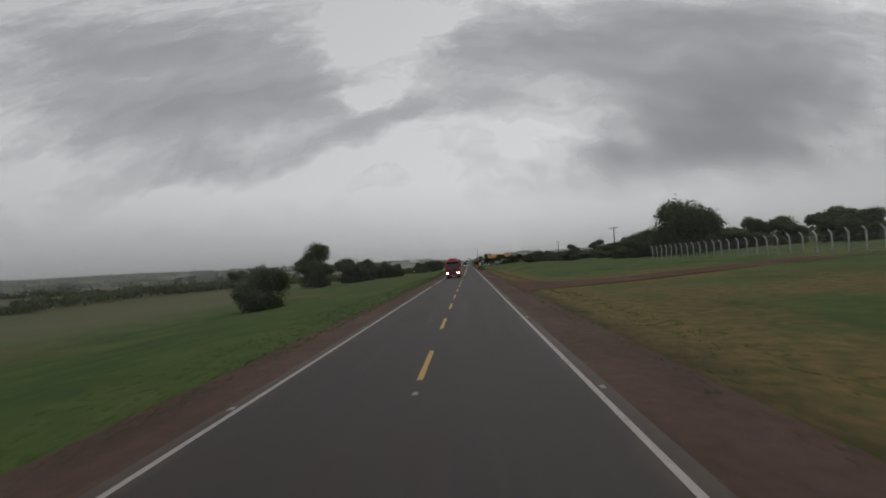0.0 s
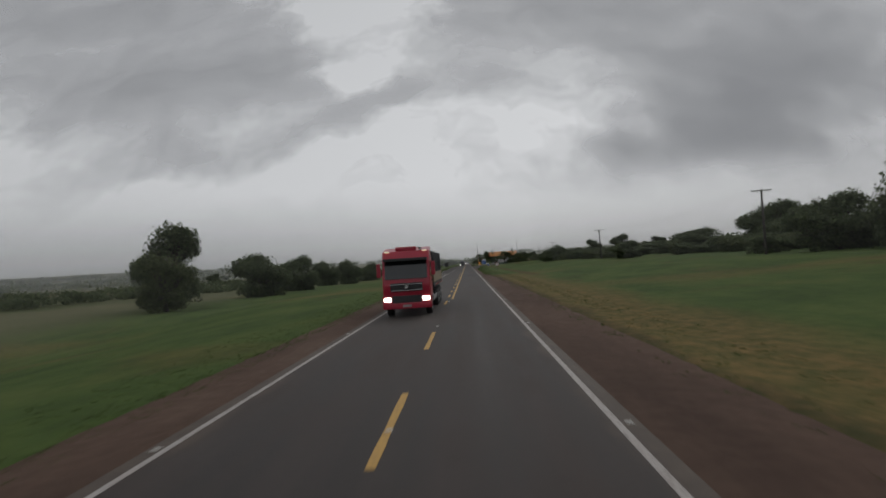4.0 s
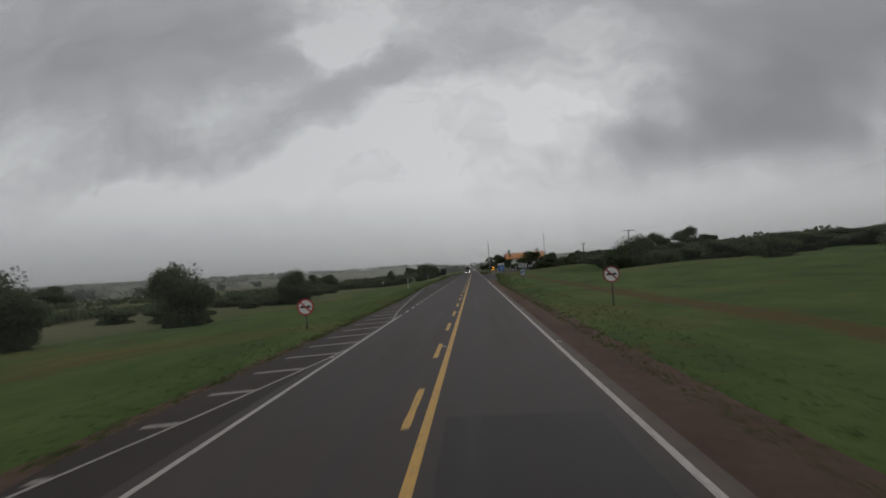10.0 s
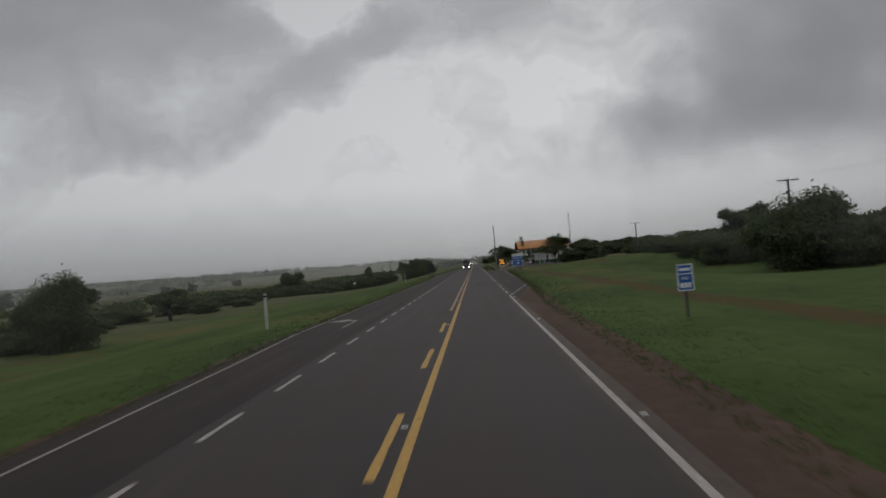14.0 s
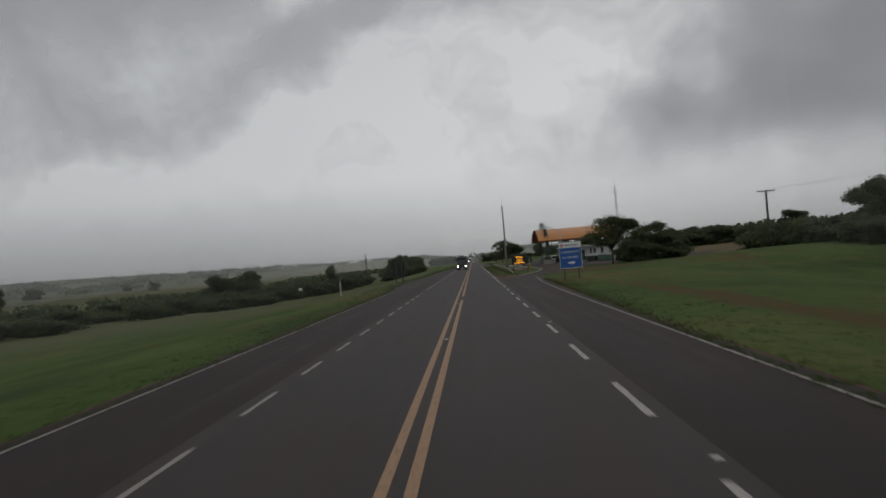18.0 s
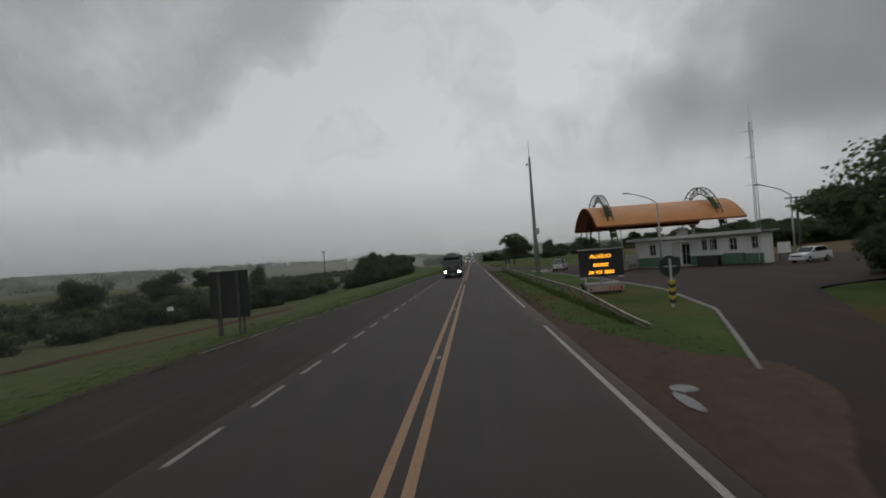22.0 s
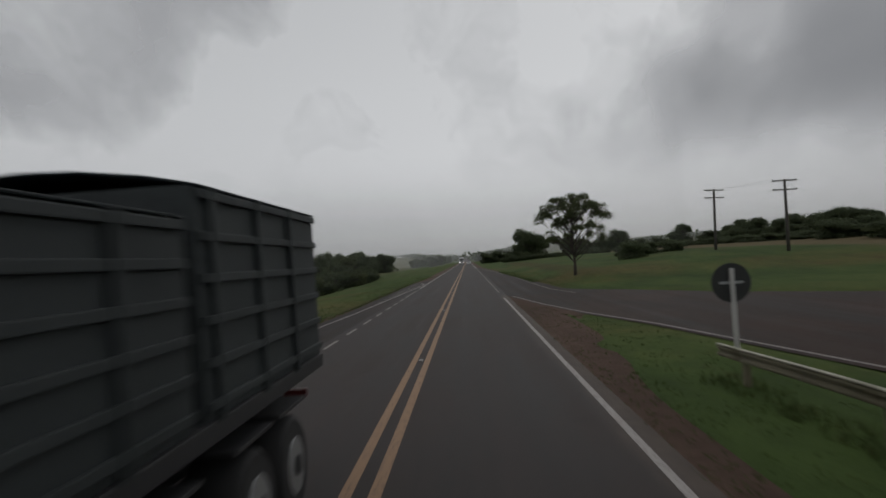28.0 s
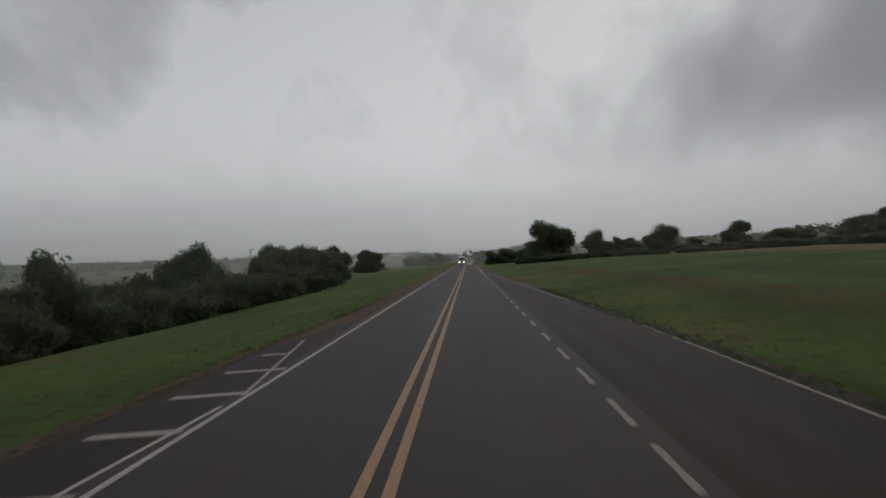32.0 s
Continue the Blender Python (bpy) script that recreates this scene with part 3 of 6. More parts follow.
# darker repair patches laid on the right-hand lane
for x0, x1, y0, y1 in ((0.5, 3.1, 231.0, 243.6), (1.2, 2.6, 380.0, 386.4)):
    mend = strip("repair_patch", steps((y0, y1, 1.0)), lambda y: x0 + ragged(y, 31.0, 0.06), lambda y: x1 + ragged(y, 37.0, 0.06), lambda x, y: crown(x) + 0.003, M_MEND, 2, road)

# ---- road markings: thin raised paint, each line or dash a piece of the road ----


def line(name, ys, x, width, material, lift=0.006, parent=road):
    """A painted line along y; x is a function of y."""
    return strip(name, ys, lambda y: x(y) - width / 2, lambda y: x(y) + width / 2, lambda a, y: far_road(a, y) + lift, material, 1, parent)


def dash(name, x, y0, length, width, material, skew=0.0, tilt=0.0):
    z = crown(x) + 0.006
    key = (round(length, 2), width, material.name)
    if key not in DASHES:
        me = bpy.data.meshes.new(name)
        w, n = width / 2, 5
        edge = [(w + 0.008 * math.sin(i * 2.1), length * i / n) for i in range(n + 1)]
        pts = [(a, b, 0.0) for a, b in edge] + [(-a + 0.006, b, 0.0) for a, b in edge[::-1]]
        low = [(a * 1.02, b, -0.008) for a, b, _ in pts]
        k = len(pts)
        me.from_pydata(pts + low, [], [tuple(range(k))] + [(i, k + i, k + (i + 1) % k, (i + 1) % k) for i in range(k)])
        me.materials.append(material)
        DASHES[key] = me
    ob = new(name, DASHES[key])
    ob.parent = road
    ob.matrix_basis = pose(x, y0, z, tilt, 0, skew)
    return ob


DASHES = {}
line("edge_line", steps((-364, 106, 4)), lambda y: -3.5, 0.13, M_WHITE)
line("edge_line", steps((110, 272, 3)), lambda y: -3.5, 0.13, M_WHITE)
line("edge_line", steps((-364, 357, 4)), lambda y: 3.5, 0.125, M_WHITE)
line("edge_line", steps((450, 479, 1)), lambda y: 3.5, 0.12, M_WHITE)
line("edge_line", steps((488, 597.6, 3)), lambda y: 3.5, 0.12, M_WHITE)
line("edge_line", steps((621, 836, 4), (836, 3500, 40)), lambda y: -3.5, 0.13, M_WHITE)
line("edge_line", steps((720, 836, 4), (836, 3500, 40)), lambda y: 3.5, 0.13, M_WHITE)
line("centre_line", steps((156, 363, 4)), lambda y: 0.17, 0.15, M_YELLOW)
line("centre_line", steps((351, 425, 3)), lambda y: 0.17, 0.15, M_TAN, 0.009)
line("centre_line", steps((429, 521, 4)), lambda y: 0.17, 0.15, M_TAN)
line("centre_line", steps((532, 836, 4), (836, 3500, 40)), lambda y: 0.17, 0.15, M_TAN)
line("centre_line", steps((346, 521.8, 4)), lambda y: -0.17, 0.15, M_TAN)
line("centre_line", steps((523.8, 529.2, 1.8)), lambda y: -0.17, 0.15, M_TAN)
line("centre_line", steps((533.6, 836, 4), (836, 3500, 40)), lambda y: -0.17, 0.15, M_TAN)


def dashes(name, x, anchors, length, width, material, missing=()):
    """Dashes evenly spaced between anchors (y of a dash's start, number of dashes up to the next anchor)."""
    for (a, n), (b, _) in zip(anchors, anchors[1:]):
        for i in range(n):
            y = a + (b - a) * i / n
            if not any(p < y < q for p, q in missing):
                dash(name, x, y, length, width, material)


dashes("centre_dash", -0.03, [(37, 9), (140.5, 0)], 4.9, 0.14, M_YELLOW)
dashes("centre_dash", -0.17, [(150.5, 23), (343.7, 0)], 3.5, 0.14, M_YELLOW)
dashes("lane_dash", -3.5, [(271.1, 12), (321.5, 12), (373.3, 1), (377.4, 1), (381.2, 0)], 2.1, 0.11, M_WHITE)
line("lane_dash", steps((381.2, 390.0, 2.2)), lambda y: -3.5, 0.11, M_WHITE)
dashes("lane_dash", -3.5, [(391.8, 5), (413.7, 3), (426.5, 4), (443.0, 1), (446.0, 5), (464.0, 5), (483.1, 4), (500.6, 3), (513.0, 1), (516.8, 4), (531.5, 15), (594.1, 3), (606.1, 0)], 2.2, 0.11, M_WHITE_OLD, [(442, 444)])
line("lane_dash", steps((606.1, 617.1, 2.2)), lambda y: -3.5, 0.10, M_WHITE_FAINT)
dashes("lane_dash", 3.5, [(360.3, 16), (450, 0)], 2.7, 0.125, M_WHITE, [(382, 384)])
dashes("lane_dash", 3.5, [(605.0, 2), (610.6, 3), (618.8, 3), (627.4, 2), (634.0, 1), (637.8, 1), (642.0, 20), (726, 0)], 1.9, 0.115, M_WHITE_FAINT)
EDGE_E = [(236, -5.7), (241, -5.3), (245, -4.75), (251, -4.05), (256, -3.55), (269, -3.55), (277, -4.2), (302, -5.4), (332, -6.7), (341, -7.2), (452, -7.2), (456, -8.2)]
line("edge_line", steps((236, 456, 1)), lambda y: lerp_table(EDGE_E, y), 0.10, M_WHITE_OLD, 0.009)
EDGE_F = [(478, -8.9), (525, -7.3), (564, -7.2), (579, -6.0), (593, -5.2), (616, -4.3), (630, -3.7)]
line("edge_line", steps((478, 630, 2)), lambda y: lerp_table(EDGE_F, y), 0.10, M_WHITE)
EDGE_G = [(357, 3.6), (375, 6.05), (380, 6.5), (392, 6.75), (430, 6.9), (446, 7.25), (462, 8.2)]
line("edge_line", steps((357, 402, 1)), lambda y: lerp_table(EDGE_G, y), 0.10, M_WHITE_OLD)
line("edge_line", steps((402, 462, 1)), lambda y: lerp_table(EDGE_G, y), 0.10, M_WHITE_FAINT)
EDGE_H = [(599, 8.2), (606, 7.4), (620, 7.2), (650, 7.2), (659, 6.6), (718, 4.7), (734, 3.8)]
line("edge_line", steps((599, 734, 1)), lambda y: lerp_table(EDGE_H, y), 0.10, M_WHITE_FAINT)
for i in range(18):
    y = 241.6 + 3.3 * i
    end = -3.62 if 258 < y < 270 else lerp_table(EDGE_E, y) - 0.05
    if end > -5.3:
        dash("hatch_bar", -5.5, y + 0.04, end + 5.5, 0.32, M_WHITE_FAINT, -86, 1.32)
for i in range(12):
    y = 603.3 + 3.1 * i
    dash("hatch_bar", -5.2, y, lerp_table(EDGE_F, y) + 5.15 if y < 624 else 1.55 if y < 636 else 0.7, 0.32, M_WHITE_OLD, -87, 1.32)
line("edge_line", steps((631, 641, 1)), lambda y: -3.62 - 0.12 * (y - 631), 0.10, M_WHITE_OLD)
# a worn turn arrow in the left-hand lane
bm = bmesh.new()
prism(bm, [(-5.35, 342.5), (-5.20, 342.5), (-5.20, 346.4), (-5.9, 347.2), (-5.9, 347.8), (-7.0, 346.9), (-5.9, 346.0), (-5.9, 346.6), (-5.35, 346.0)], "z", -0.14, crown(-5.6) + 0.008)
part("turn_arrow", bm, M_WHITE_OLD, turn_lane)
# raised reflective studs
for side, y0, y1 in ((3.68, -20, 356), (-3.68, -20, 270), (0.0, -20, 596), (3.68, 370, 452)):
    y = y0 + 5.0
    while y < y1:
        key = "stud"
        if key not in DASHES:
            bm = bmesh.new()
            box(bm, -0.055, 0.055, -0.05, 0.05, -0.01, 0.022, 0.012)
            me = bpy.data.meshes.new("road_stud")
            bm.to_mesh(me)
            bm.free()
            me.materials.append(M_CONC_W)
            DASHES[key] = me
        ob = new("road_stud", DASHES[key])
        ob.parent = road
        ob.matrix_basis = pose(side, y, crown(side))
        y += 16.8

# ---- cloud layer: level overhead, bending down far off ----
dome_v, dome_f = [], []
for j in range(29):
    r = 2800 * (j / 28) ** 0.8 + 0.01
    for i in range(64):
        a = math.tau * i / 64
        dome_v.append((r * math.cos(a), 310 + r * math.sin(a), -60 + 270 * max(0.0, 1 - (r / 2800.1) ** 6) ** 0.5))
for j in range(28):
    for i in range(64):
        dome_f.append((j * 64 + i, (j + 1) * 64 + i, (j + 1) * 64 + (i + 1) % 64, j * 64 + (i + 1) % 64))
cloud = mesh_object("cloud_backdrop", dome_v, dome_f, cloud_material(), smooth=True)
tagged(cloud, "ragged grey rain clouds under a pale sky", "clouds", kind="structure")

# pale see-through shells added round the road, thin and low, as distance haze
haze_m = Mat("far_haze_shell")
zs = haze_m.n.new("ShaderNodeSeparateXYZ")
haze_m.l.new(haze_m.geo.outputs["Position"], zs.inputs[0])
thin = haze_m.n.new("ShaderNodeMapRange")
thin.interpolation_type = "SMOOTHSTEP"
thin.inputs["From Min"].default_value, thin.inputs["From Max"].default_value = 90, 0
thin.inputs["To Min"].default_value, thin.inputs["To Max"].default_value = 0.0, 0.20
haze_m.l.new(zs.outputs["Z"], thin.inputs["Value"])
mt, mr, mm = (haze_m.n.new(k) for k in ("ShaderNodeBsdfTranslucent", "ShaderNodeBsdfTransparent", "ShaderNodeMixShader"))
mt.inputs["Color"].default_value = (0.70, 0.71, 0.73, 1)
haze_m.l.new(thin.outputs["Result"], mm.inputs[0])
haze_m.l.new(mr.outputs[0], mm.inputs[1])
haze_m.l.new(mt.outputs[0], mm.inputs[2])
haze_m.l.new(mm.outputs[0], haze_m.n["Material Output"].inputs["Surface"])
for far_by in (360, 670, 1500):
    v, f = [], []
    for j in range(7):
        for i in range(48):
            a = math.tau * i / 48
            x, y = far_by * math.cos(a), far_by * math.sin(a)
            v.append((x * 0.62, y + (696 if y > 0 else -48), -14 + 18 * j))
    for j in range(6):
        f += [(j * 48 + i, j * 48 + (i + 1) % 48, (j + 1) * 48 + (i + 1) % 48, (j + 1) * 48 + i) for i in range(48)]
    tagged(mesh_object("mist_backdrop", v, f, haze_m.m, smooth=True), "pale see-through shell added as haze over the fields", "mist", kind="structure")

# thinner pale sheets added between the verges and the thickets, to lift their darks
near_m = Mat("near_haze_sheet")
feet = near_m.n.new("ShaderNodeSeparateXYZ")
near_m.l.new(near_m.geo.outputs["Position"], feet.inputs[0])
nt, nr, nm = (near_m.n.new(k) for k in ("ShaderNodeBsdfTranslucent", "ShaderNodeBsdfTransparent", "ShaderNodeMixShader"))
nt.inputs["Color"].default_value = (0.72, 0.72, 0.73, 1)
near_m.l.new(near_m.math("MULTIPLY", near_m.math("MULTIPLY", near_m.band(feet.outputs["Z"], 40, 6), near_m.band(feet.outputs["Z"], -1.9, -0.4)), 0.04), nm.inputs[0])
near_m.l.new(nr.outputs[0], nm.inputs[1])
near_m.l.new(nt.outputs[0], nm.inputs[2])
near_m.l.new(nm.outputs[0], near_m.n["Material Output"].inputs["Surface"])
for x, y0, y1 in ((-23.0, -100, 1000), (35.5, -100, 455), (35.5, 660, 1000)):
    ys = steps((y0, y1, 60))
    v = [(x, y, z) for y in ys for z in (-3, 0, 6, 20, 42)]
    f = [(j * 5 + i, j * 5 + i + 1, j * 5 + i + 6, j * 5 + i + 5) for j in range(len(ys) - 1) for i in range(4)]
    tagged(mesh_object("mist_backdrop", v, f, near_m.m, smooth=True), "pale see-through sheet added to lighten the dark thickets", "mist", kind="structure")

# ---- trees and bushes ----


def leaves(rng, lobes, count, size, flat=0.75):
    """Small bent leaf sprays spread through the shells of several lobes, as one mesh."""
    lb = np.array(lobes, dtype=float)
    vol = (lb[:, 3] * lb[:, 4] * lb[:, 5]) ** 0.7
    n = rng.choice(len(lb), size=count, p=vol / vol.sum())
    d = rng.normal(size=(count, 3))
    d /= np.linalg.norm(d, axis=1)[:, None]
    d[:, 2] = np.where(d[:, 2] < -0.75, -0.5 * d[:, 2], d[:, 2])
    r = rng.uniform(0.35, 1.0, count) ** 0.45 * (1 + 0.22 * np.sin(5 * d[:, 0] + 3 * n) * np.cos(6 * d[:, 1] + n)) * (1 + 0.14 * (rng.uniform(0, 1, count) < 0.10) * rng.uniform(0, 1, count))
    p = lb[n, :3] + d * r[:, None] * lb[n, 3:]
    u = rng.normal(size=(count, 3))
    u -= (u * d).sum(1)[:, None] * d * flat
    u /= np.linalg.norm(u, axis=1)[:, None]
    v = np.cross(d + rng.normal(size=(count, 3)) * 0.5, u)
    v /= np.linalg.norm(v, axis=1)[:, None] + 1e-6
    s = (size * rng.uniform(0.6, 1.35, count))[:, None]
    droop = s * np.array((0, 0, -0.25))
    quad = np.stack((p - u * s, p + v * s * 0.55, p + u * s + droop, p - v * s * 0.55), 1)
    k = 4 * np.arange(count)[:, None]
    tri = np.concatenate((k + (0, 1, 2), k + (0, 2, 3)))
    return quad.reshape(-1, 3).tolist(), tri.tolist()


def tree_shape(name, seed, lobes, trunk_h, trunk_r, count, size, leaf, label):
    """A tapered trunk with limbs to each lobe, and a crown of many leaf sprays. Built at the origin; returned for copying."""
    rng = np.random.default_rng(seed)
    ob = empty(name, pose(0, -900, 0), label, "tree" if name != "bush" else "bush")
    bm = bmesh.new()
    bend = [(0, 0, -0.5), (0.03, 0.02, trunk_h * 0.4), (rng.uniform(-0.2, 0.2), rng.uniform(-0.2, 0.2), trunk_h)]
    tube(bm, bend, [trunk_r * 1.35, trunk_r, trunk_r * 0.75])
    top = Vector(bend[2])
    for cx, cy, cz, a, b, c in lobes:
        end = Vector((cx, cy, cz + 0.3 * c))
        mid = top.lerp(end, 0.5) + Vector((0, 0, -0.1 * c))
        tube(bm, [top - Vector((0, 0, 0.3 * trunk_h * rng.uniform(0, 1))), mid, end], [trunk_r * 0.6, trunk_r * 0.36, trunk_r * 0.1], 6)
        for _ in range(3):
            tip = end + Vector(rng.uniform(-0.8, 0.8, 3) * (a, b, c))
            tube(bm, [mid, mid.lerp(tip, 0.55) + Vector((0, 0, 0.1)), tip], [trunk_r * 0.24, trunk_r * 0.15, trunk_r * 0.04], 5)
    part("trunk", bm, M_BARK, ob)
    verts, faces = leaves(rng, lobes, count, size)
    mesh_object("crown", verts, faces, leaf, ob)
    return ob


def dome(rng, w, h, base, n=9, squash=0.8, lump=1.0, even=False):
    """Lobes that make up an uneven crown of that width and height over its base: a core, lumps all round its shell, and low boughs."""
    core = 0.40 if even else 0.30
    out = [(0, 0, base + h * 0.50, w * core, w * core, h * (core + 0.06))]
    for i in range(n + 6):
        a, up = i * 2.4 + rng.uniform(-0.4, 0.4), -0.55 + 1.5 * ((i * 0.618) % 1.0)
        side = math.sqrt(max(0.0, 1 - min(1.0, up * up)))
        s, k = w * rng.uniform(0.13, 0.21) * lump, rng.uniform(0.95, 1.03) if even else rng.uniform(0.86, 1.12)
        out.append((0.34 * w * side * k * math.cos(a), 0.34 * w * side * k * math.sin(a), base + h * (0.46 + 0.33 * min(1.0, up) * k), s, s, s * squash * rng.uniform(0.7, 1.05)))
    for i in range(16 if base < 1 else 0):
        a, r, s = i * 2.4 + rng.uniform(-0.3, 0.3), w * rng.uniform(0.10, 0.37), w * rng.uniform(0.11, 0.17)
        out.append((r * math.cos(a), r * math.sin(a), base + h * rng.uniform(0.07, 0.26), s, s, h * rng.uniform(0.10, 0.17)))
    return out


RNG = np.random.default_rng(5)
SHAPES = {}


def shape(key, name, seed, w, h, base, count, size, leaf, trunk_r, label, n=9, squash=0.8, lump=1.0, even=False):
    rng = np.random.default_rng(seed)
    SHAPES[key] = (tree_shape(name, seed + 50, dome(rng, w, h, base, n, squash, lump, even), max(0.6, base + 0.25 * h), trunk_r, count, size, leaf, label), w, h + base)


shape("round", "tree", 1, 6.0, 5.2, -0.1, 13000, 0.135, M_LEAF[0], 0.22, "dense dark green round-crowned tree on the verge", 11)
shape("wide", "tree", 2, 8.0, 5.8, -0.2, 15000, 0.15, M_LEAF[0], 0.28, "broad dark green tree with an uneven crown", 14)
shape("tall", "tree", 3, 6.5, 8.8, 0.1, 15000, 0.15, M_LEAF[0], 0.30, "tall dark green tree with a ragged top", 13, 1.1)
shape("open", "tree", 4, 7.0, 4.6, 2.6, 8000, 0.14, M_LEAF[1], 0.24, "olive green tree with an open airy crown", 10)
shape("airy", "tree", 6, 6.0, 7.0, 0.1, 10000, 0.13, M_LEAF[1], 0.20, "olive green tree with a loose feathery crown", 12, 1.0)
shape("mango", "tree", 12, 8.0, 6.2, -0.3, 26000, 0.13, M_LEAF[0], 0.26, "dense dark green dome-crowned tree on the verge", 30, 0.9, 1.0, True)
shape("entrance", "tree", 16, 8.0, 6.0, 1.1, 10500, 0.12, M_LEAF[1], 0.09, "olive tree with a loose feathery crown", 40, 0.7, 0.58)
shape("bushy", "bush", 7, 3.2, 2.4, 0.0, 4200, 0.10, M_LEAF[0], 0.06, "dense dark green bush", 8)
shape("scrub", "bush", 8, 4.4, 2.6, 0.0, 5000, 0.11, M_LEAF[1], 0.07, "scrubby olive green bush", 9)


def plant(key, x, y, top, width=None, group="", label=""):
    """A copy of a tree or bush, its foot on the ground and its top at that height over the road."""
    ob, w, h = SHAPES[key]
    foot = land(x, y) - 0.05
    sz = (top - foot) / h * 1.02
    sx = (width / w) if width else sz
    m = pose(x, y, foot, 0, 0, RNG.uniform(0, 360)) @ Matrix.Diagonal((sx, sx, sz, 1))
    made = copy_thing(ob, m)
    made.matrix_basis = m
    return tagged(made, label, group=group)


# single trees along the verge
plant("mango", -25.6, 107.4, 4, 7.9, label="lone dense round tree standing on the grass verge")
plant("tall", -41, 202, 12.2, 10.5)
plant("airy", -36.9, 192, 6.9, 7.8)
plant("wide", -35.5, 227, 7.2, 11.5)
plant("wide", -34.8, 249.2, 6.8, 9.8)
plant("mango", -35.6, 281, 5.4, 8.2)
plant("mango", -35.0, 312.5, 5.9, 8.2)
plant("mango", -36.4, 369, 5.0, 7.2)
plant("open", -44.6, 408, 2.6, 7.8)
plant("wide", -93, 653.2, 5.9, 14.4)
plant("wide", -75.8, 580.8, 4.8, 10.8)
plant("airy", -43.8, 593.5, 5.4, 5.5)
plant("mango", 50.5, 175.3, 14.0, 17.4, label="large dense dark round-topped tree behind the fence")
plant("wide", 44.1, 187.2, 8.5, 10.8)
plant("mango", 37.6, 385.0, 7.2, 13.2, label="dense dark dome-shaped tree on the verge")
plant("tall", 71.8, 263.4, 13.3, 14.4)
plant("tall", 77, 508, 12.6, 10.5, label="tall dark tree standing over the thicket")
plant("round", 198, 801, 17.5, 19)
plant("entrance", 22.6, 488.0, 8.2, 11.4, label="olive tree with a full loose crown beside the yard entrance")
plant("entrance", 31.6, 496.5, 6.9, 9.4, label="olive tree with a full loose crown beside the yard entrance")
for kind, x, y, top, w in (("bushy", 27.0, 491.5, 3.0, 5.2), ("scrub", 29.6, 493.5, 3.6, 6.0), ("bushy", 33.0, 493.0, 3.2, 5.6), ("scrub", 35.6, 498.0, 2.8, 5.2), ("bushy", 26.6, 495.5, 3.8, 5.0)):
    plant(kind, x, y, top, w, "bushes under the entrance trees")
plant("tall", 110.2, 355.2, 17.5, 19.2)
plant("wide", 119.8, 372, 15.1, 16)
plant("round", 37, 259, 5.4, 7)
plant("scrub", 39.4, 290, 3.8, 7)
plant("tall", 105.4, 558, 16.3, 16)
plant("mango", 61, 824, 10.3, 11.0, label="dense dark dome-shaped tree over the field hedge")
plant("mango", 48.9, 867.6, 11.2, 8.8, label="dense dark round tree over the field hedge")
plant("airy", 57, 868, 8.8, 5.0)
plant("wide", 25.0, 812, 13.4, 15.0, label="broad dark tree standing beside the road ahead")
plant("scrub", 24.0, 808, 4.2, 8.0)
for x, y, top, w in ((9.8, 862, 5.4, 6.6), (13.6, 866, 5.8, 7.0), (17.4, 872, 5.5, 7.2), (20.6, 860, 5.2, 6.4)):
    plant("round", x, y, top, w, "trees beside the road ahead")
plant("round", 98.8, 862.6, 12.4, 12.4)
# spreading tree by the exit: an open dome of leaf clumps on long limbs
rng_big = np.random.default_rng(21)
big = []
for i in range(40):
    a, r = i * 2.4 + rng_big.uniform(-0.3, 0.3), 3.35 * ((i + 0.5) / 40) ** 0.5
    big.append((r * math.cos(a), r * math.sin(a), 5.2 + 2.0 * (1 - (r / 3.7) ** 2) + rng_big.uniform(-0.7, 0.35), rng_big.uniform(0.45, 0.8), rng_big.uniform(0.45, 0.8), rng_big.uniform(0.3, 0.5)))
for i in range(15):
    a, r = i * 2.4 + 1.0, rng_big.uniform(1.6, 3.9)
    big.append((r * math.cos(a), r * math.sin(a), rng_big.uniform(2.8, 4.6), rng_big.uniform(0.4, 0.75), rng_big.uniform(0.4, 0.75), rng_big.uniform(0.22, 0.4)))
for i in range(14):
    a, r = i * 2.4 + 0.5, rng_big.uniform(0.6, 2.6)
    big.append((r * math.cos(a), r * math.sin(a), rng_big.uniform(4.2, 5.6), rng_big.uniform(0.45, 0.75), rng_big.uniform(0.45, 0.75), rng_big.uniform(0.3, 0.5)))
spread = empty("tree", pose(11.4, 618.9, land(11.4, 618.9) - 0.05, 0, 0, 8) @ Matrix.Diagonal((1.02, 0.8, 1.03, 1)), "tall spreading tree with an open layered crown and bare limbs", "tree")
bm = bmesh.new()
spine = [Vector((0, 0, -0.4)), Vector((0.05, 0, 1.4)), Vector((-0.12, 0.05, 3.0)), Vector((0.1, -0.05, 4.6)), Vector((-0.05, 0.05, 6.2))]
tube(bm, spine, [0.17, 0.125, 0.10, 0.07, 0.03], 10)
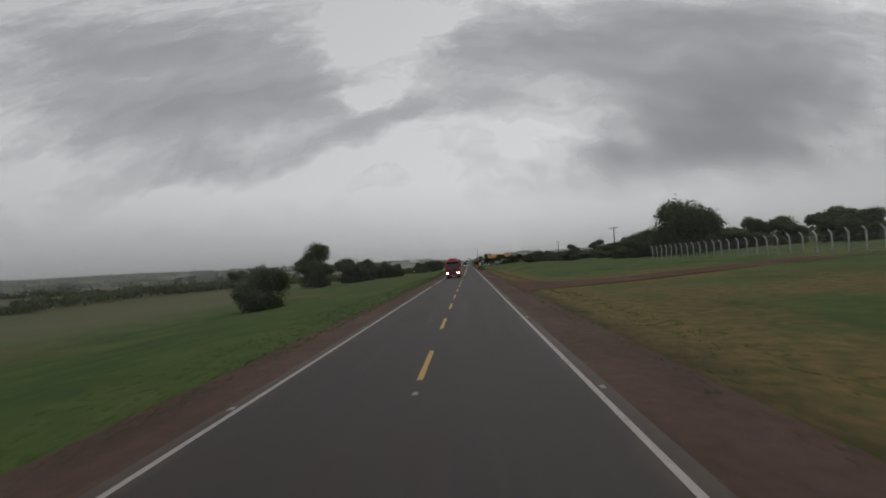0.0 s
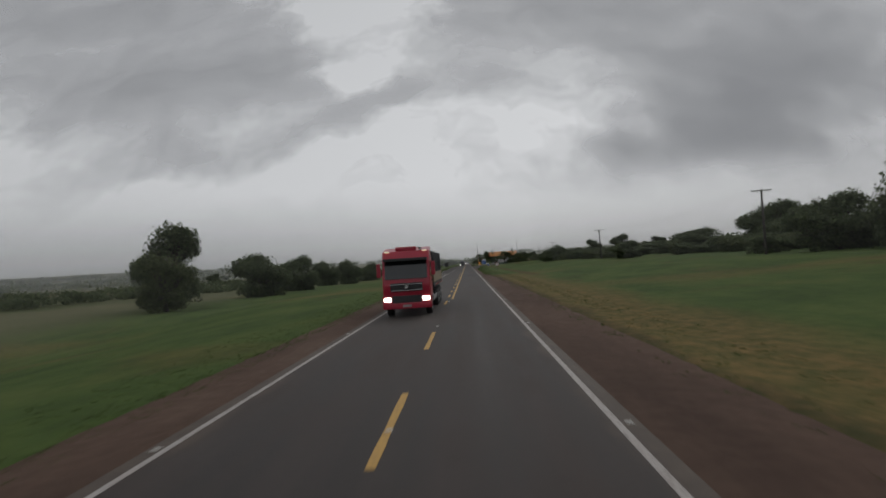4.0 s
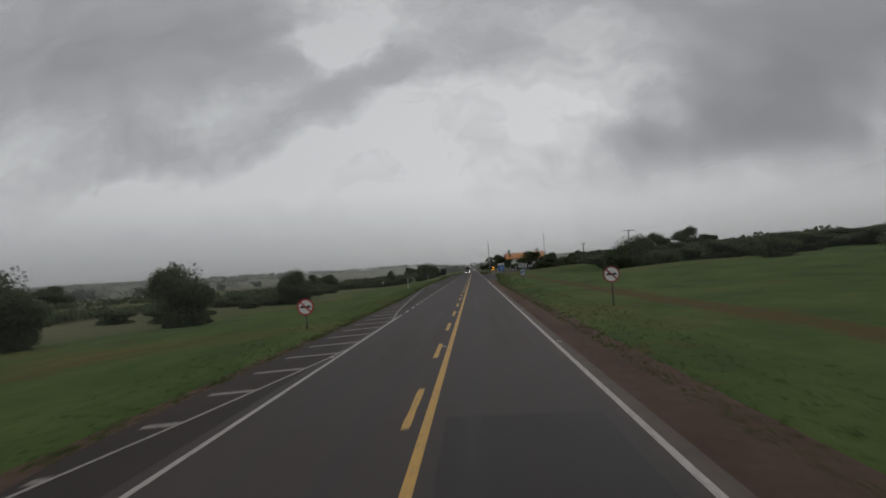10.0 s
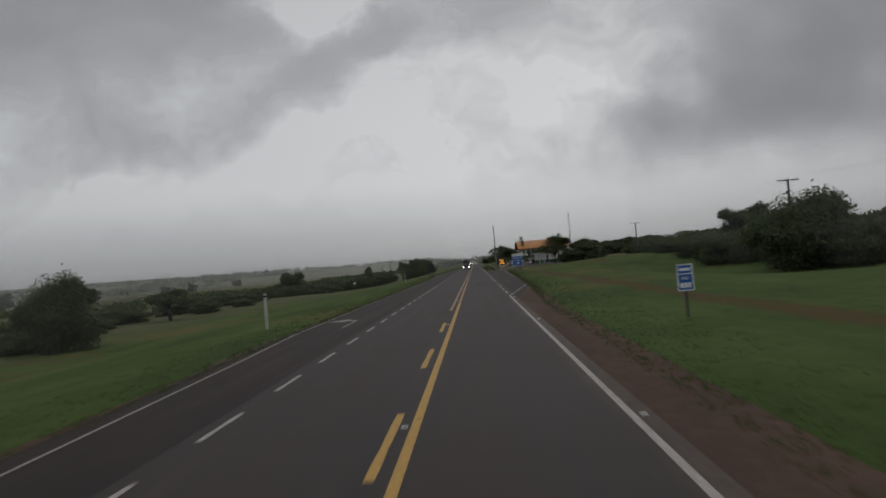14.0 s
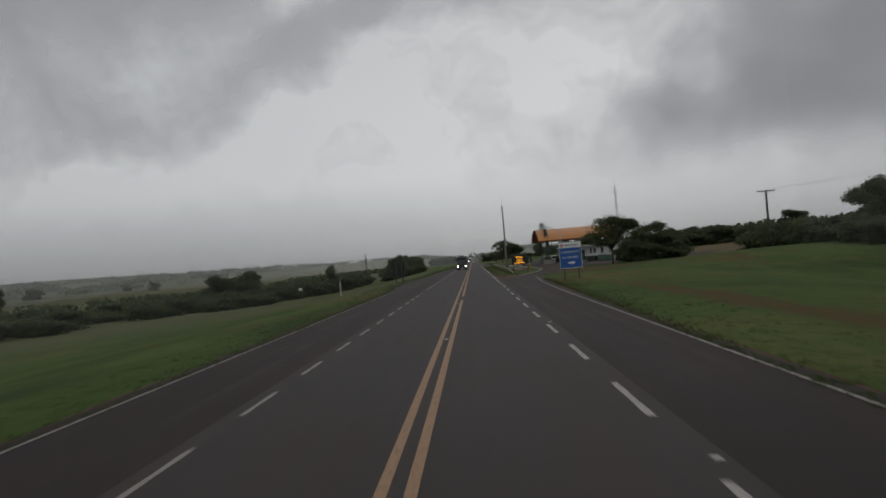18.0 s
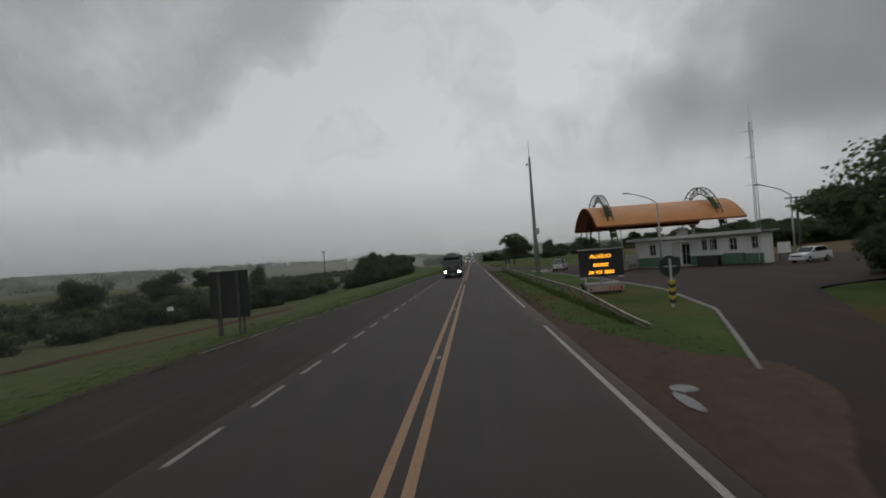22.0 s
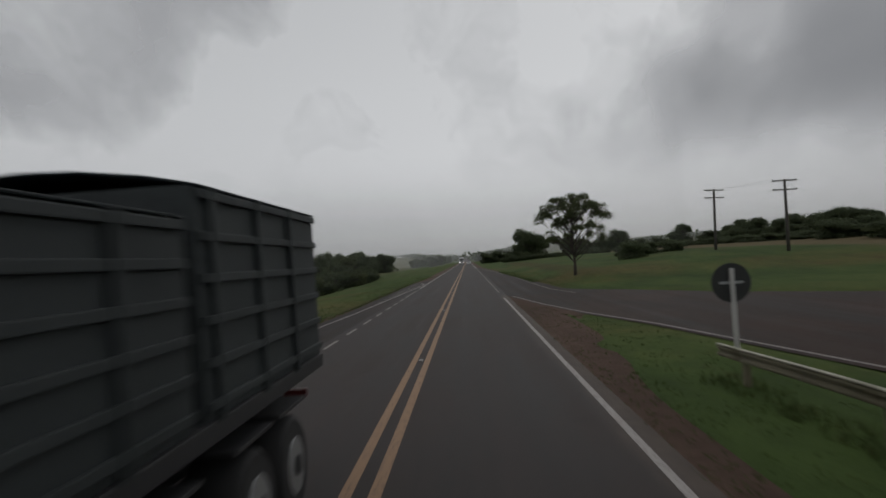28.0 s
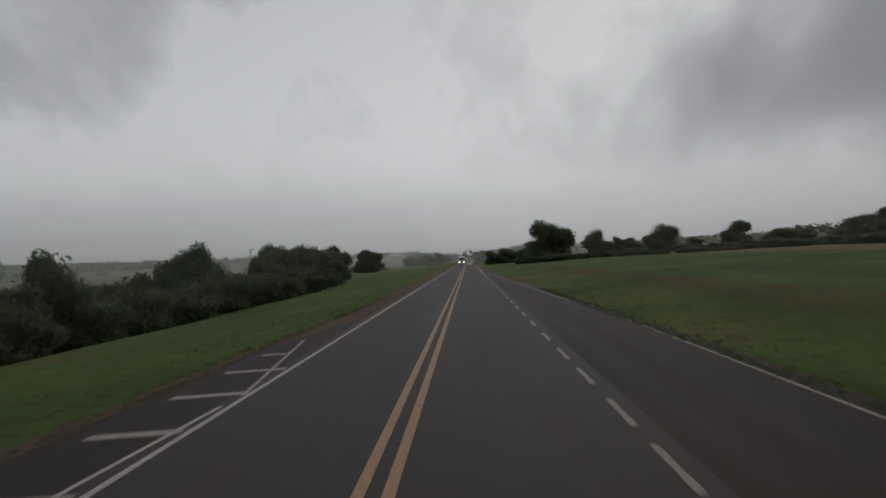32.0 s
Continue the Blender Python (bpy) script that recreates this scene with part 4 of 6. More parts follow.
for cx, cy, cz, a, b, c in big:
    root_z = max(1.2, cz - rng_big.uniform(0.7, 2.4) - 0.25 * math.hypot(cx, cy))
    root = Vector((0, 0, root_z))
    tip = Vector((cx, cy, cz))
    mid = root.lerp(tip, 0.55) + Vector((rng_big.uniform(-0.2, 0.2), rng_big.uniform(-0.2, 0.2), 0.1))
    tube(bm, [root, mid, tip], [0.042, 0.027, 0.010], 6)
    for k in range(4):
        q = tip + Vector(rng_big.uniform(-1, 1, 3) * (a, b, c))
        tube(bm, [mid.lerp(tip, 0.4 + 0.12 * k), q], [0.02, 0.006], 4)
part("trunk", bm, M_BARK, spread)
mesh_object("crown", *leaves(rng_big, big, 15500, 0.078), M_LEAF[1], spread)

for x, y, top, w in ((22.0, 640.0, 3.6, 4.6), (27.0, 652.0, 3.4, 4.4), (33.0, 660.0, 3.6, 5.0)):
    plant("bushy", x, y, top, w, "bushes under the spreading tree")

# rows, thickets and distant woods
def thicket(keys, count, xs, ys, tops, widths, group, seed):
    rng = np.random.default_rng(seed)
    for i in range(count):
        y = ys[0] + (ys[1] - ys[0]) * (i + rng.uniform(0.1, 0.9)) / count
        plant(keys[int(rng.integers(len(keys)))], rng.uniform(*xs), y, rng.uniform(*tops), rng.uniform(*widths), group)


thicket(["wide", "round", "tall"], 8, (52, 74), (180, 262), (6.2, 8.6), (10.8, 15.6), "woods behind the verge", 31)
thicket(["wide", "round", "tall"], 13, (52, 74), (262, 396), (4.0, 5.6), (10.8, 15.6), "woods behind the verge", 71)
thicket(["wide", "round", "airy"], 11, (45, 54), (204, 360), (3.5, 5.1), (7.2, 10.8), "woods behind the verge", 32)
thicket(["wide", "tall", "round"], 12, (64, 92), (396, 470), (5.0, 6.4), (10, 13.6), "woods behind the verge", 33)
thicket(["bushy", "scrub", "round"], 34, (38.5, 45), (338, 482), (3.3, 4.4), (5.4, 7.4), "bushes along the verge", 73)
for i in range(22):
    plant(("round", "wide")[i % 2], 56 + 4.4 * i + RNG.uniform(-2, 2), 586 + 1.6 * i + RNG.uniform(-3, 3), 5.2 + RNG.uniform(-0.5, 0.7) + 0.03 * i, 7.5 + RNG.uniform(-1, 1.5), "woods beyond the stubble field")
thicket(["bushy", "scrub"], 16, (39, 50), (198, 480), (2.6, 4.5), (4.8, 7.2), "bushes along the verge", 34)
thicket(["wide", "round", "tall"], 13, (72, 84), (40, 196), (8.2, 10.2), (9, 12.5), "woods behind the fence", 35)
thicket(["scrub", "bushy"], 44, (-62, -43), (372, 520), (-0.7, 1.0), (5.4, 9), "bushes in the hollow", 36)
thicket(["scrub", "bushy"], 14, (-62, -46), (516, 560), (-0.9, 0.8), (5.0, 8), "bushes in the hollow", 72)
thicket(["scrub", "bushy", "round"], 50, (-52, -36.5), (556, 654), (-0.6, 2.0), (4.6, 8.0), "bushes in the hollow", 37)
for kind, x, y, top, w in (("wide", -29.5, 637, 6.1, 6.0), ("tall", -28.5, 646, 7.5, 5.4), ("wide", -30, 655, 7.5, 7.2), ("round", -28.5, 664, 5.2, 5.0), ("wide", -29, 688, 6.2, 7.2),
                           ("round", -31, 702, 4.2, 6.5), ("wide", -31, 722, 4.8, 7.0), ("tall", -29.5, 742, 7.6, 7.0), ("wide", -30.5, 750, 7.0, 9.0), ("round", -30, 768, 4.8, 7.0)):
    plant(kind, x, y, top, w, "trees along the hollow")
thicket(["bushy", "scrub"], 30, (-33, -25), (632, 768), (1.2, 3.3), (4.8, 7.2), "bushes along the hollow", 39)
thicket(["airy", "wide"], 8, (-41, -31), (720, 828), (6.1, 9.7), (7.2, 10.8), "trees along the hollow", 40)
thicket(["bushy"], 16, (-60, -36), (258, 372), (-0.3, 0.9), (4.2, 6.6), "bushes along the field", 41)
thicket(["round", "wide", "open"], 16, (28, 131), (828, 1032), (6.7, 10.9), (9.6, 14.4), "trees along the road ahead", 43)
thicket(["round", "wide"], 16, (-72, -11), (840, 1440), (5.5, 10.3), (9.6, 14.4), "trees along the road ahead", 44)
thicket(["round", "wide"], 14, (10, 47), (960, 1440), (6.1, 10.3), (9.6, 14.4), "trees along the road ahead", 45)
thicket(["scrub", "bushy", "round"], 20, (50, 70), (588, 660), (3.4, 5.2), (6, 9), "thicket behind the yard", 61)
thicket(["round", "wide"], 9, (62, 90), (570, 670), (5, 7.0), (8, 11), "thicket behind the yard", 62)
thicket(["bushy"], 62, (61, 66), (636, 912), (3.3, 4.0), (6.0, 7.6), "hedge behind the field", 46)
for i in range(22):
    plant(("bushy", "scrub")[i % 3 == 2], 17 + 2.1 * i + RNG.uniform(-0.8, 0.8), 806 - 2.4 * i + RNG.uniform(-2, 2), RNG.uniform(2.4, 3.1), RNG.uniform(4.6, 6.0), "hedge behind the field")
thicket(["wide", "round"], 22, (74, 98), (640, 756), (6.9, 8.8), (8.5, 12), "trees behind the field", 47)
thicket(["wide", "round"], 16, (-396, -108), (180, 1080), (6.1, 9.7), (10.8, 15.6), "trees in the fields", 49)


def woods(name, line, width, height, step, sprays, size, leaf, label, seed):
    """A far belt of trees or a hedge along a line of (x, y): many uneven crowns joined, too far to tell apart."""
    rng = np.random.default_rng(seed)
    verts, faces = [], []
    for (x0, y0), (x1, y1) in zip(line, line[1:]):
        n = max(1, int(math.hypot(x1 - x0, y1 - y0) / step))
        for i in range(n):
            u = (i + rng.uniform(0, 1)) / n
            x, y = x0 + (x1 - x0) * u + rng.uniform(-1, 1) * width, y0 + (y1 - y0) * u
            h, w = height * rng.uniform(0.55, 1.25), step * rng.uniform(0.7, 1.3)
            v, f = leaves(rng, [(x, y, land(x, y) + h * 0.5, w, w, h * 0.55)], sprays, size)
            k = len(verts)
            verts += v
            faces += [tuple(a + k for a in q) for q in f]
    ob = mesh_object(name, verts, faces, leaf)
    return tagged(ob, label, "woods", kind="stuff")


woods("far_woods", [(-1080, -360), (-1200, 840), (-984, 1800), (-600, 2760)], 48, 10.8, 15.6, 55, 2.88, M_LEAF[0], "belt of trees along a far ridge", 50)
woods("far_woods", [(-768, 1080), (-504, 2040), (-192, 2760)], 60, 9.6, 16.8, 55, 2.64, M_LEAF[0], "belt of trees on rising ground far off", 51)
woods("far_woods", [(-504, -120), (-456, 600), (-360, 1200)], 36, 6, 12, 45, 1.68, M_LEAF[1], "scattered belt of trees across the fields", 52)
woods("field_hedge", [(-210, -72), (-180, 264), (-132, 504), (-84, 768), (-48, 984)], 3, 3.1, 4.8, 70, 0.72, M_LEAF[0], "dark hedge along the edge of the fields", 53)
woods("field_hedge", [(-104, 20), (-90, 180), (-74, 384), (-62, 564)], 4, 2.6, 3.6, 115, 0.54, M_LEAF[0], "dark scrubby hedge below the road", 54)
woods("far_woods", [(179, -120), (203, 360), (179, 840), (143, 1320)], 30, 5.4, 13.2, 60, 1.68, M_LEAF[0], "dark wood behind the fields", 55)
woods("far_woods", [(16, 1320), (71, 1800), (239, 2640)], 14, 8.4, 12, 50, 1.92, M_LEAF[0], "trees beside the road far ahead", 56)
woods("far_woods", [(-17, 1380), (-72, 1920), (-180, 2640)], 14, 8.4, 12, 50, 1.92, M_LEAF[0], "trees beside the road far ahead", 57)
for ob, *_ in SHAPES.values():
    for o in (*ob.children_recursive, ob):
        bpy.data.objects.remove(o)

# ---- materials of the built things ----
M_SIGN_BLUE = simple("sign_blue", (0.012, 0.10, 0.36), 0.45, grain=0.12)
M_SIGN_WHITE = simple("sign_white", (0.80, 0.80, 0.78), 0.5, grain=0.15)
M_SIGN_RED = simple("sign_red", (0.50, 0.03, 0.045), 0.5, grain=0.2)
M_SIGN_RED_OLD = simple("sign_red_faded", (0.30, 0.06, 0.05), 0.6, grain=0.3)
M_SIGN_BLACK = simple("sign_black", (0.02, 0.02, 0.02), 0.6)
M_SIGN_BACK = simple("sign_back_dark", (0.035, 0.037, 0.036), 0.7, 0.2, grain=0.25)
M_LED = glow("led_amber", (1.0, 0.42, 0.03), 2.2)
M_LAMP = glow("headlamp_on", (1.0, 0.93, 0.82), 9.0)
M_MARKER = glow("marker_lamp_on", (1.0, 0.85, 0.6), 0.5)
M_WOOD_POLE = bark_material("weathered_wood", (0.05, 0.045, 0.04), (0.13, 0.12, 0.105))
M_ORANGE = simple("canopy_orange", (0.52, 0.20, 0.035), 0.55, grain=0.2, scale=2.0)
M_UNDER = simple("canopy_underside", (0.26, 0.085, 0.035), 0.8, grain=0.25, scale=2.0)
M_GREEN_STEEL = simple("green_steel", (0.042, 0.075, 0.048), 0.55, 0.2, grain=0.25)
M_GREEN_FADED = simple("faded_green_sheet", (0.105, 0.125, 0.052), 0.75, 0.1, grain=0.35)
M_WALL = simple("whitewashed_wall", (0.62, 0.62, 0.60), 0.9, grain=0.14, scale=1.5)
M_WALL_GREEN = simple("green_painted_wall", (0.075, 0.150, 0.100), 0.85, grain=0.2, scale=1.5)
M_ROOF = simple("roof_fibre_cement", (0.24, 0.24, 0.23), 0.9, grain=0.25)
M_GLASS = simple("dark_window_glass", (0.012, 0.014, 0.016), 0.12, 0.0, grain=0.1, spec=0.8)
M_FRAME = simple("aluminium_frame", (0.45, 0.45, 0.44), 0.45, 0.5)
M_RED = simple("truck_red_paint", (0.36, 0.012, 0.035), 0.32, grain=0.10, spec=0.6)
M_WHITE_CAR = simple("white_car_paint", (0.66, 0.66, 0.65), 0.32, grain=0.08, spec=0.6)
M_GREY_CAB = simple("graphite_cab_paint", (0.075, 0.078, 0.085), 0.35, grain=0.12, spec=0.6)
M_TARP = simple("black_tarpaulin", (0.026, 0.033, 0.036), 0.7, grain=0.45, scale=2.5, spec=0.3)
M_CARGO = simple("dark_cargo_panel", (0.040, 0.047, 0.048), 0.65, grain=0.35, scale=2.0, spec=0.3)
M_PLANK = bark_material("weathered_plank", (0.20, 0.16, 0.105), (0.40, 0.33, 0.23))
M_CHROME = simple("bright_metal_trim", (0.5, 0.5, 0.5), 0.25, 0.9)
M_STRIPE_Y = simple("hazard_yellow", (0.55, 0.40, 0.03), 0.6)
M_PINK = simple("faded_red_stripe", (0.45, 0.14, 0.11), 0.6, grain=0.25)
M_PALE_PINK = simple("faded_pale_red_paint", (0.42, 0.30, 0.27), 0.7, grain=0.3)
M_REFLECT = simple("red_reflector", (0.62, 0.06, 0.035), 0.4)
M_TAIL = simple("red_lamp_glass", (0.10, 0.008, 0.008), 0.4)
M_RAIL = simple("guard_rail_steel", (0.17, 0.150, 0.095), 0.85, 0.0, grain=0.3, scale=3.0)
M_RAIL_TOP = simple("guard_rail_pale_edge", (0.42, 0.40, 0.31), 0.6, 0.3, grain=0.3, scale=3.0)


def words(name, text, size, material, parent, m, thick=0.004):
    """Raised lettering in the built-in font, turned into a mesh."""
    cu = bpy.data.curves.new(name, "FONT")
    cu.body, cu.size, cu.extrude, cu.align_x, cu.align_y = text, size, thick, "CENTER", "CENTER"
    tmp = bpy.data.objects.new(name, cu)
    scene.collection.objects.link(tmp)
    me = bpy.data.meshes.new_from_object(tmp.evaluated_get(bpy.context.evaluated_depsgraph_get()))
    bpy.data.objects.remove(tmp)
    me.materials.clear()
    me.materials.append(material)
    ob = new(name, me)
    ob.parent = parent
    ob.matrix_basis = m
    return ob


def plate_words(name, text, size, material, parent, x, y, z):
    """Lettering on an upright plate that faces -y."""
    return words(name, text, size, material, parent, pose(x, y, z, 90, 0, 0))


# ---- road signs ----


def round_plate(thing, z, r, face, ring, slash_car=True):
    """A round prohibition plate facing -y with its back, ring, slash and two small car shapes."""
    part("sign_back", disc(bmesh.new(), (0, 0.012, z), (0, 1, 0), r, 0.012, 32), M_SIGN_BACK, thing)
    part("sign_plate", disc(bmesh.new(), (0, 0.0, z), (0, 1, 0), r * 0.985, 0.012, 32), face, thing)
    bm = bmesh.new()
    n = 40
    for i in range(n):
        a, b = math.tau * i / n, math.tau * (i + 1) / n
        q = [(k * r * math.cos(t), -0.012, z + k * r * math.sin(t)) for k, t in ((1.0, a), (1.0, b), (0.82, b), (0.82, a))]
        bm.faces.new([bm.verts.new(p) for p in q])
    bmesh.ops.remove_doubles(bm, verts=bm.verts, dist=0.0005)
    made = bmesh.ops.solidify(bm, geom=bm.faces[:], thickness=0.004)
    part("red_ring", bm, ring, thing)
    part("slash", a_box(-r * 0.84, r * 0.84, -0.016, -0.008, -0.05 * r - 0.02, 0.05 * r + 0.02, turn=Matrix.Translation((0, 0, z)) @ pose(0, 0, 0, 0, 45, 0)), ring, thing)
    if slash_car:
        for sx, m in ((-0.36, M_SIGN_BLACK), (0.36, M_SIGN_BLACK)):
            bm = bmesh.new()
            c = sx * r
            prism(bm, [(c - 0.28 * r, z - 0.11 * r), (c + 0.28 * r, z - 0.11 * r), (c + 0.28 * r, z + 0.05 * r), (c + 0.17 * r, z + 0.07 * r), (c + 0.11 * r, z + 0.17 * r), (c - 0.13 * r, z + 0.17 * r), (c - 0.19 * r, z + 0.06 * r), (c - 0.28 * r, z + 0.03 * r)], "y", -0.022, -0.007)
            part("car_symbol", bm, m, thing)


def no_passing_sign(x, y, z, ring, label):
    foot = land(x, y) - 0.2
    ob = empty("road_sign", pose(x, y, foot, 0, 0, RNG.uniform(-3, 3)), label, "road sign", "no-passing signs")
    zz = z - foot
    part("post", a_tube([(0, 0.05, -0.3), (0, 0.05, zz + 0.24)], 0.042, 10), M_WOOD_POLE, ob)
    part("clamp", a_box(-0.05, 0.05, 0.0, 0.09, zz - 0.03, zz + 0.03, bevel=0.006), M_STEEL, ob)
    round_plate(ob, zz, 0.45, M_SIGN_WHITE, ring)
    return ob


no_passing_sign(8.51, 268.6, 1.58, M_SIGN_RED_OLD, "round no-passing sign with a faded dull red ring")
no_passing_sign(-8.11, 268, 1.04, M_SIGN_RED, "round no-passing sign with a bright red ring")


def back_sign(x, y, z, r, label, striped=0.0):
    """A round sign seen from behind, on a post; striped: the height of a hazard sleeve on the post."""
    foot = land(x, y) - 0.1
    ob = empty("road_sign", pose(x, y, foot), label, "road sign")
    zz = z - foot
    part("sign_plate", disc(bmesh.new(), (0, 0.06, zz), (0, 1, 0), r, 0.014, 28), M_SIGN_BACK, ob)
    part("post", a_box(-0.045, 0.045, -0.03, 0.04, -0.3, zz + 0.32, bevel=0.012), M_CONC_W, ob, "whitewashed concrete post")
    part("brace", a_box(-r * 0.6, r * 0.6, 0.03, 0.06, zz - 0.03, zz + 0.03, bevel=0.005), M_STEEL, ob)
    if striped:
        for i in range(6):
            z0 = 0.25 + i * striped / 6
            for s in (-1, 1):
                bm = bmesh.new()
                h = striped / 6
                prism(bm, [(0, z0), (s * 0.14, z0 + 0.09), (s * 0.14, z0 + 0.09 + h), (0, z0 + h)], "y", -0.055, -0.033)
                part("hazard_stripe", bm, M_STRIPE_Y if i % 2 else M_SIGN_BLACK, ob)
    return ob


back_sign(9.35, 483.1, 1.6, 0.46, "round sign from behind on a post with yellow chevrons", 0.95)
back_sign(7.19, 570.8, 1.59, 0.44, "dark back of a round road sign on a white post")


PLATE = 1.2


def board(name, x, y, w, z0, z1, label, posts=2, foot_drop=0.3, plate=M_SIGN_BLUE, rim=M_SIGN_WHITE, back=True):
    """A rectangular sign board facing -y on square posts, drawn in plate units of 1.2 m that start half a metre under the road."""
    ob = empty(name, pose(x, y, -0.5) @ Matrix.Scale(PLATE, 4), label, "road sign")
    part("sign_plate", a_box(-w / 2, w / 2, -0.012, 0.012, z0, z1, bevel=0.004), plate, ob)
    t = 0.028
    for a in ((-w / 2, w / 2, z0, z0 + t), (-w / 2, w / 2, z1 - t, z1), (-w / 2, -w / 2 + t, z0 + t, z1 - t), (w / 2 - t, w / 2, z0 + t, z1 - t)):
        part("border", a_box(a[0], a[1], -0.018, -0.011, a[2], a[3]), rim, ob)
    for i in range(posts):
        px = 0 if posts == 1 else (-0.32 + 0.64 * i) * w
        part("post", a_box(px - 0.04, px + 0.04, 0.02, 0.10, (land(x + px * PLATE, y) + 0.5) / PLATE - foot_drop, z1 - 0.08, bevel=0.01), M_WOOD_POLE, ob)
        for zc in (z0 + 0.25, z1 - 0.3):
            part("bracket", a_box(px - 0.06, px + 0.06, 0.012, 0.022, zc - 0.03, zc + 0.03, bevel=0.003), M_STEEL, ob)
    return ob


bs = board("information_sign", 9.83, 444.3, 1.66, 1.17, 3.13, "blue service sign with white lettering and an arrow on wooden posts")
part("header_panel", a_box(-0.80, 0.80, -0.020, -0.011, 2.70, 3.10, bevel=0.003), M_SIGN_WHITE, bs, "white strip with a red emblem")
part("emblem", disc(bmesh.new(), (-0.62, -0.024, 2.90), (0, 1, 0), 0.11, 0.008, 20), M_SIGN_RED, bs)
part("emblem_bar", a_box(-0.66, -0.58, -0.032, -0.027, 2.875, 2.925), M_SIGN_WHITE, bs)
part("name_bar", a_box(-0.42, -0.10, -0.026, -0.020, 2.86, 2.94), M_SIGN_BACK, bs)
part("name_bar", a_box(-0.06, 0.62, -0.026, -0.020, 2.86, 2.94), M_STEEL, bs)
plate_words("lettering", "ATENDIMENTO", 0.20, M_SIGN_WHITE, bs, 0.0, -0.018, 2.38)
plate_words("lettering", "AO", 0.20, M_SIGN_WHITE, bs, -0.50, -0.018, 1.98)
plate_words("lettering", "USUÁRIO", 0.20, M_SIGN_WHITE, bs, 0.16, -0.018, 1.98)
bm = bmesh.new()
prism(bm, [(-0.22, 1.52), (0.10, 1.52), (0.10, 1.44), (0.36, 1.57), (0.10, 1.70), (0.10, 1.62), (-0.22, 1.62)], "y", -0.022, -0.012)
part("arrow", bm, M_SIGN_WHITE, bs)

km = board("kilometre_sign", 8.55, 334.2, 0.46, 1.08, 1.85, "small blue and white kilometre board on a post", posts=1)
part("divider", a_box(-0.21, 0.21, -0.018, -0.011, 1.56, 1.585), M_SIGN_WHITE, km)
part("name_bar", a_box(-0.16, 0.16, -0.018, -0.011, 1.66, 1.74), M_SIGN_WHITE, km)
plate_words("lettering", "km", 0.17, M_SIGN_WHITE, km, 0.0, -0.016, 1.45)
for i in range(3):
    part("number_bar", a_box(-0.15 + i * 0.105, -0.065 + i * 0.105, -0.018, -0.011, 1.17, 1.31), M_SIGN_WHITE, km)

dk = board("road_sign", -10.35, 485.4, 1.55, 0.92, 2.75, "dark back of a large rectangular road sign on two posts", plate=M_SIGN_BACK, rim=M_SIGN_BACK)
for i in range(2):
    part("post", a_box(-0.40 + 0.72 * i, -0.32 + 0.72 * i, -0.10, -0.02, 0.0, 2.7, bevel=0.01), M_WOOD_POLE, dk)


def marker_post(x, y, z1, tilt=0.0):
    z0 = land(x, y)
    ob = empty("marker_post", pose(x, y, z0 - 0.1, 0, tilt, 0), "thin whitewashed marker post in the grass", "post", "white marker posts")
    h = z1 - z0 + 0.1
    part("shaft", a_box(-0.065, 0.065, -0.065, 0.065, -0.6, h, bevel=0.014), M_CONC_W, ob)
    part("band", a_box(-0.068, 0.068, -0.068, 0.068, h - 0.22, h - 0.10, bevel=0.005), M_SIGN_BLACK, ob)
    return ob


marker_post(-10.37, 346.8, 1.76, 1.0)
marker_post(-14.79, 461.8, 1.31)
marker_post(9.95, 508.1, 1.92)
board("notice_board", -42.25, 547.8, 0.75, -1.05, -0.55, "small white notice board in the bushes", plate=M_SIGN_WHITE)

# ---- power poles ----


def power_pole(x, y, top, arms, label, lean=0.0, wide=2.4):
    foot = land(x, y) - 0.2
    ob = empty("power_pole", pose(x, y, foot, 0, lean, RNG.uniform(-8, 8)), label, "power pole", "power poles")
    h = top - foot
    part("pole", a_tube([(0, 0, -0.5), (0, 0, h * 0.5), (0, 0, h)], [0.18, 0.15, 0.12], 10), M_WOOD_POLE, ob)
    for k in range(arms):
        z = h - 0.14 - 0.9 * k
        part("crossarm", a_box(-wide / 2, wide / 2, -0.05, 0.05, z - 0.06, z + 0.06, bevel=0.01), M_WOOD_POLE, ob)
        for i in (-1, -0.45, 0.45, 1):
            bm = bmesh.new()
            tube(bm, [(i * (wide / 2 - 0.08), 0, z + 0.06), (i * (wide / 2 - 0.08), 0, z + 0.14), (i * (wide / 2 - 0.08), 0, z + 0.2)], [0.025, 0.05, 0.025], 8)
            part("insulator", bm, M_CONC_W, ob)
        for s in (-1, 1):
            part("brace", a_tube([(s * wide * 0.3, 0.0, z - 0.05), (0, 0.0, z - 0.6)], 0.018, 6), M_STEEL, ob)
    return ob


TL = "weathered wooden power pole with a crossarm"
POLES = [(38.6, 193.4, 9.16), (37.2, 288, 8.86), (37.2, 387.5, 8.56), (41.3, 475.9, 8.44)]
for x, y, t in POLES:
    power_pole(x, y, t, 1, TL, RNG.uniform(-1.5, 1.5))
power_pole(33.1, 622.8, 8.2, 2, "wooden power pole with two crossarms", 1.0)
power_pole(30.8, 635.8, 8.74, 2, "wooden power pole with two crossarms", 2.5)
power_pole(-40.7, 641.8, 7.78, 1, "wooden power pole standing in the bushes", 0.0, 1.9)
power_pole(36.7, 528.6, 6.7, 2, "wooden power pole behind the service building")
power_pole(-72.2, 840, 9.1, 1, TL)


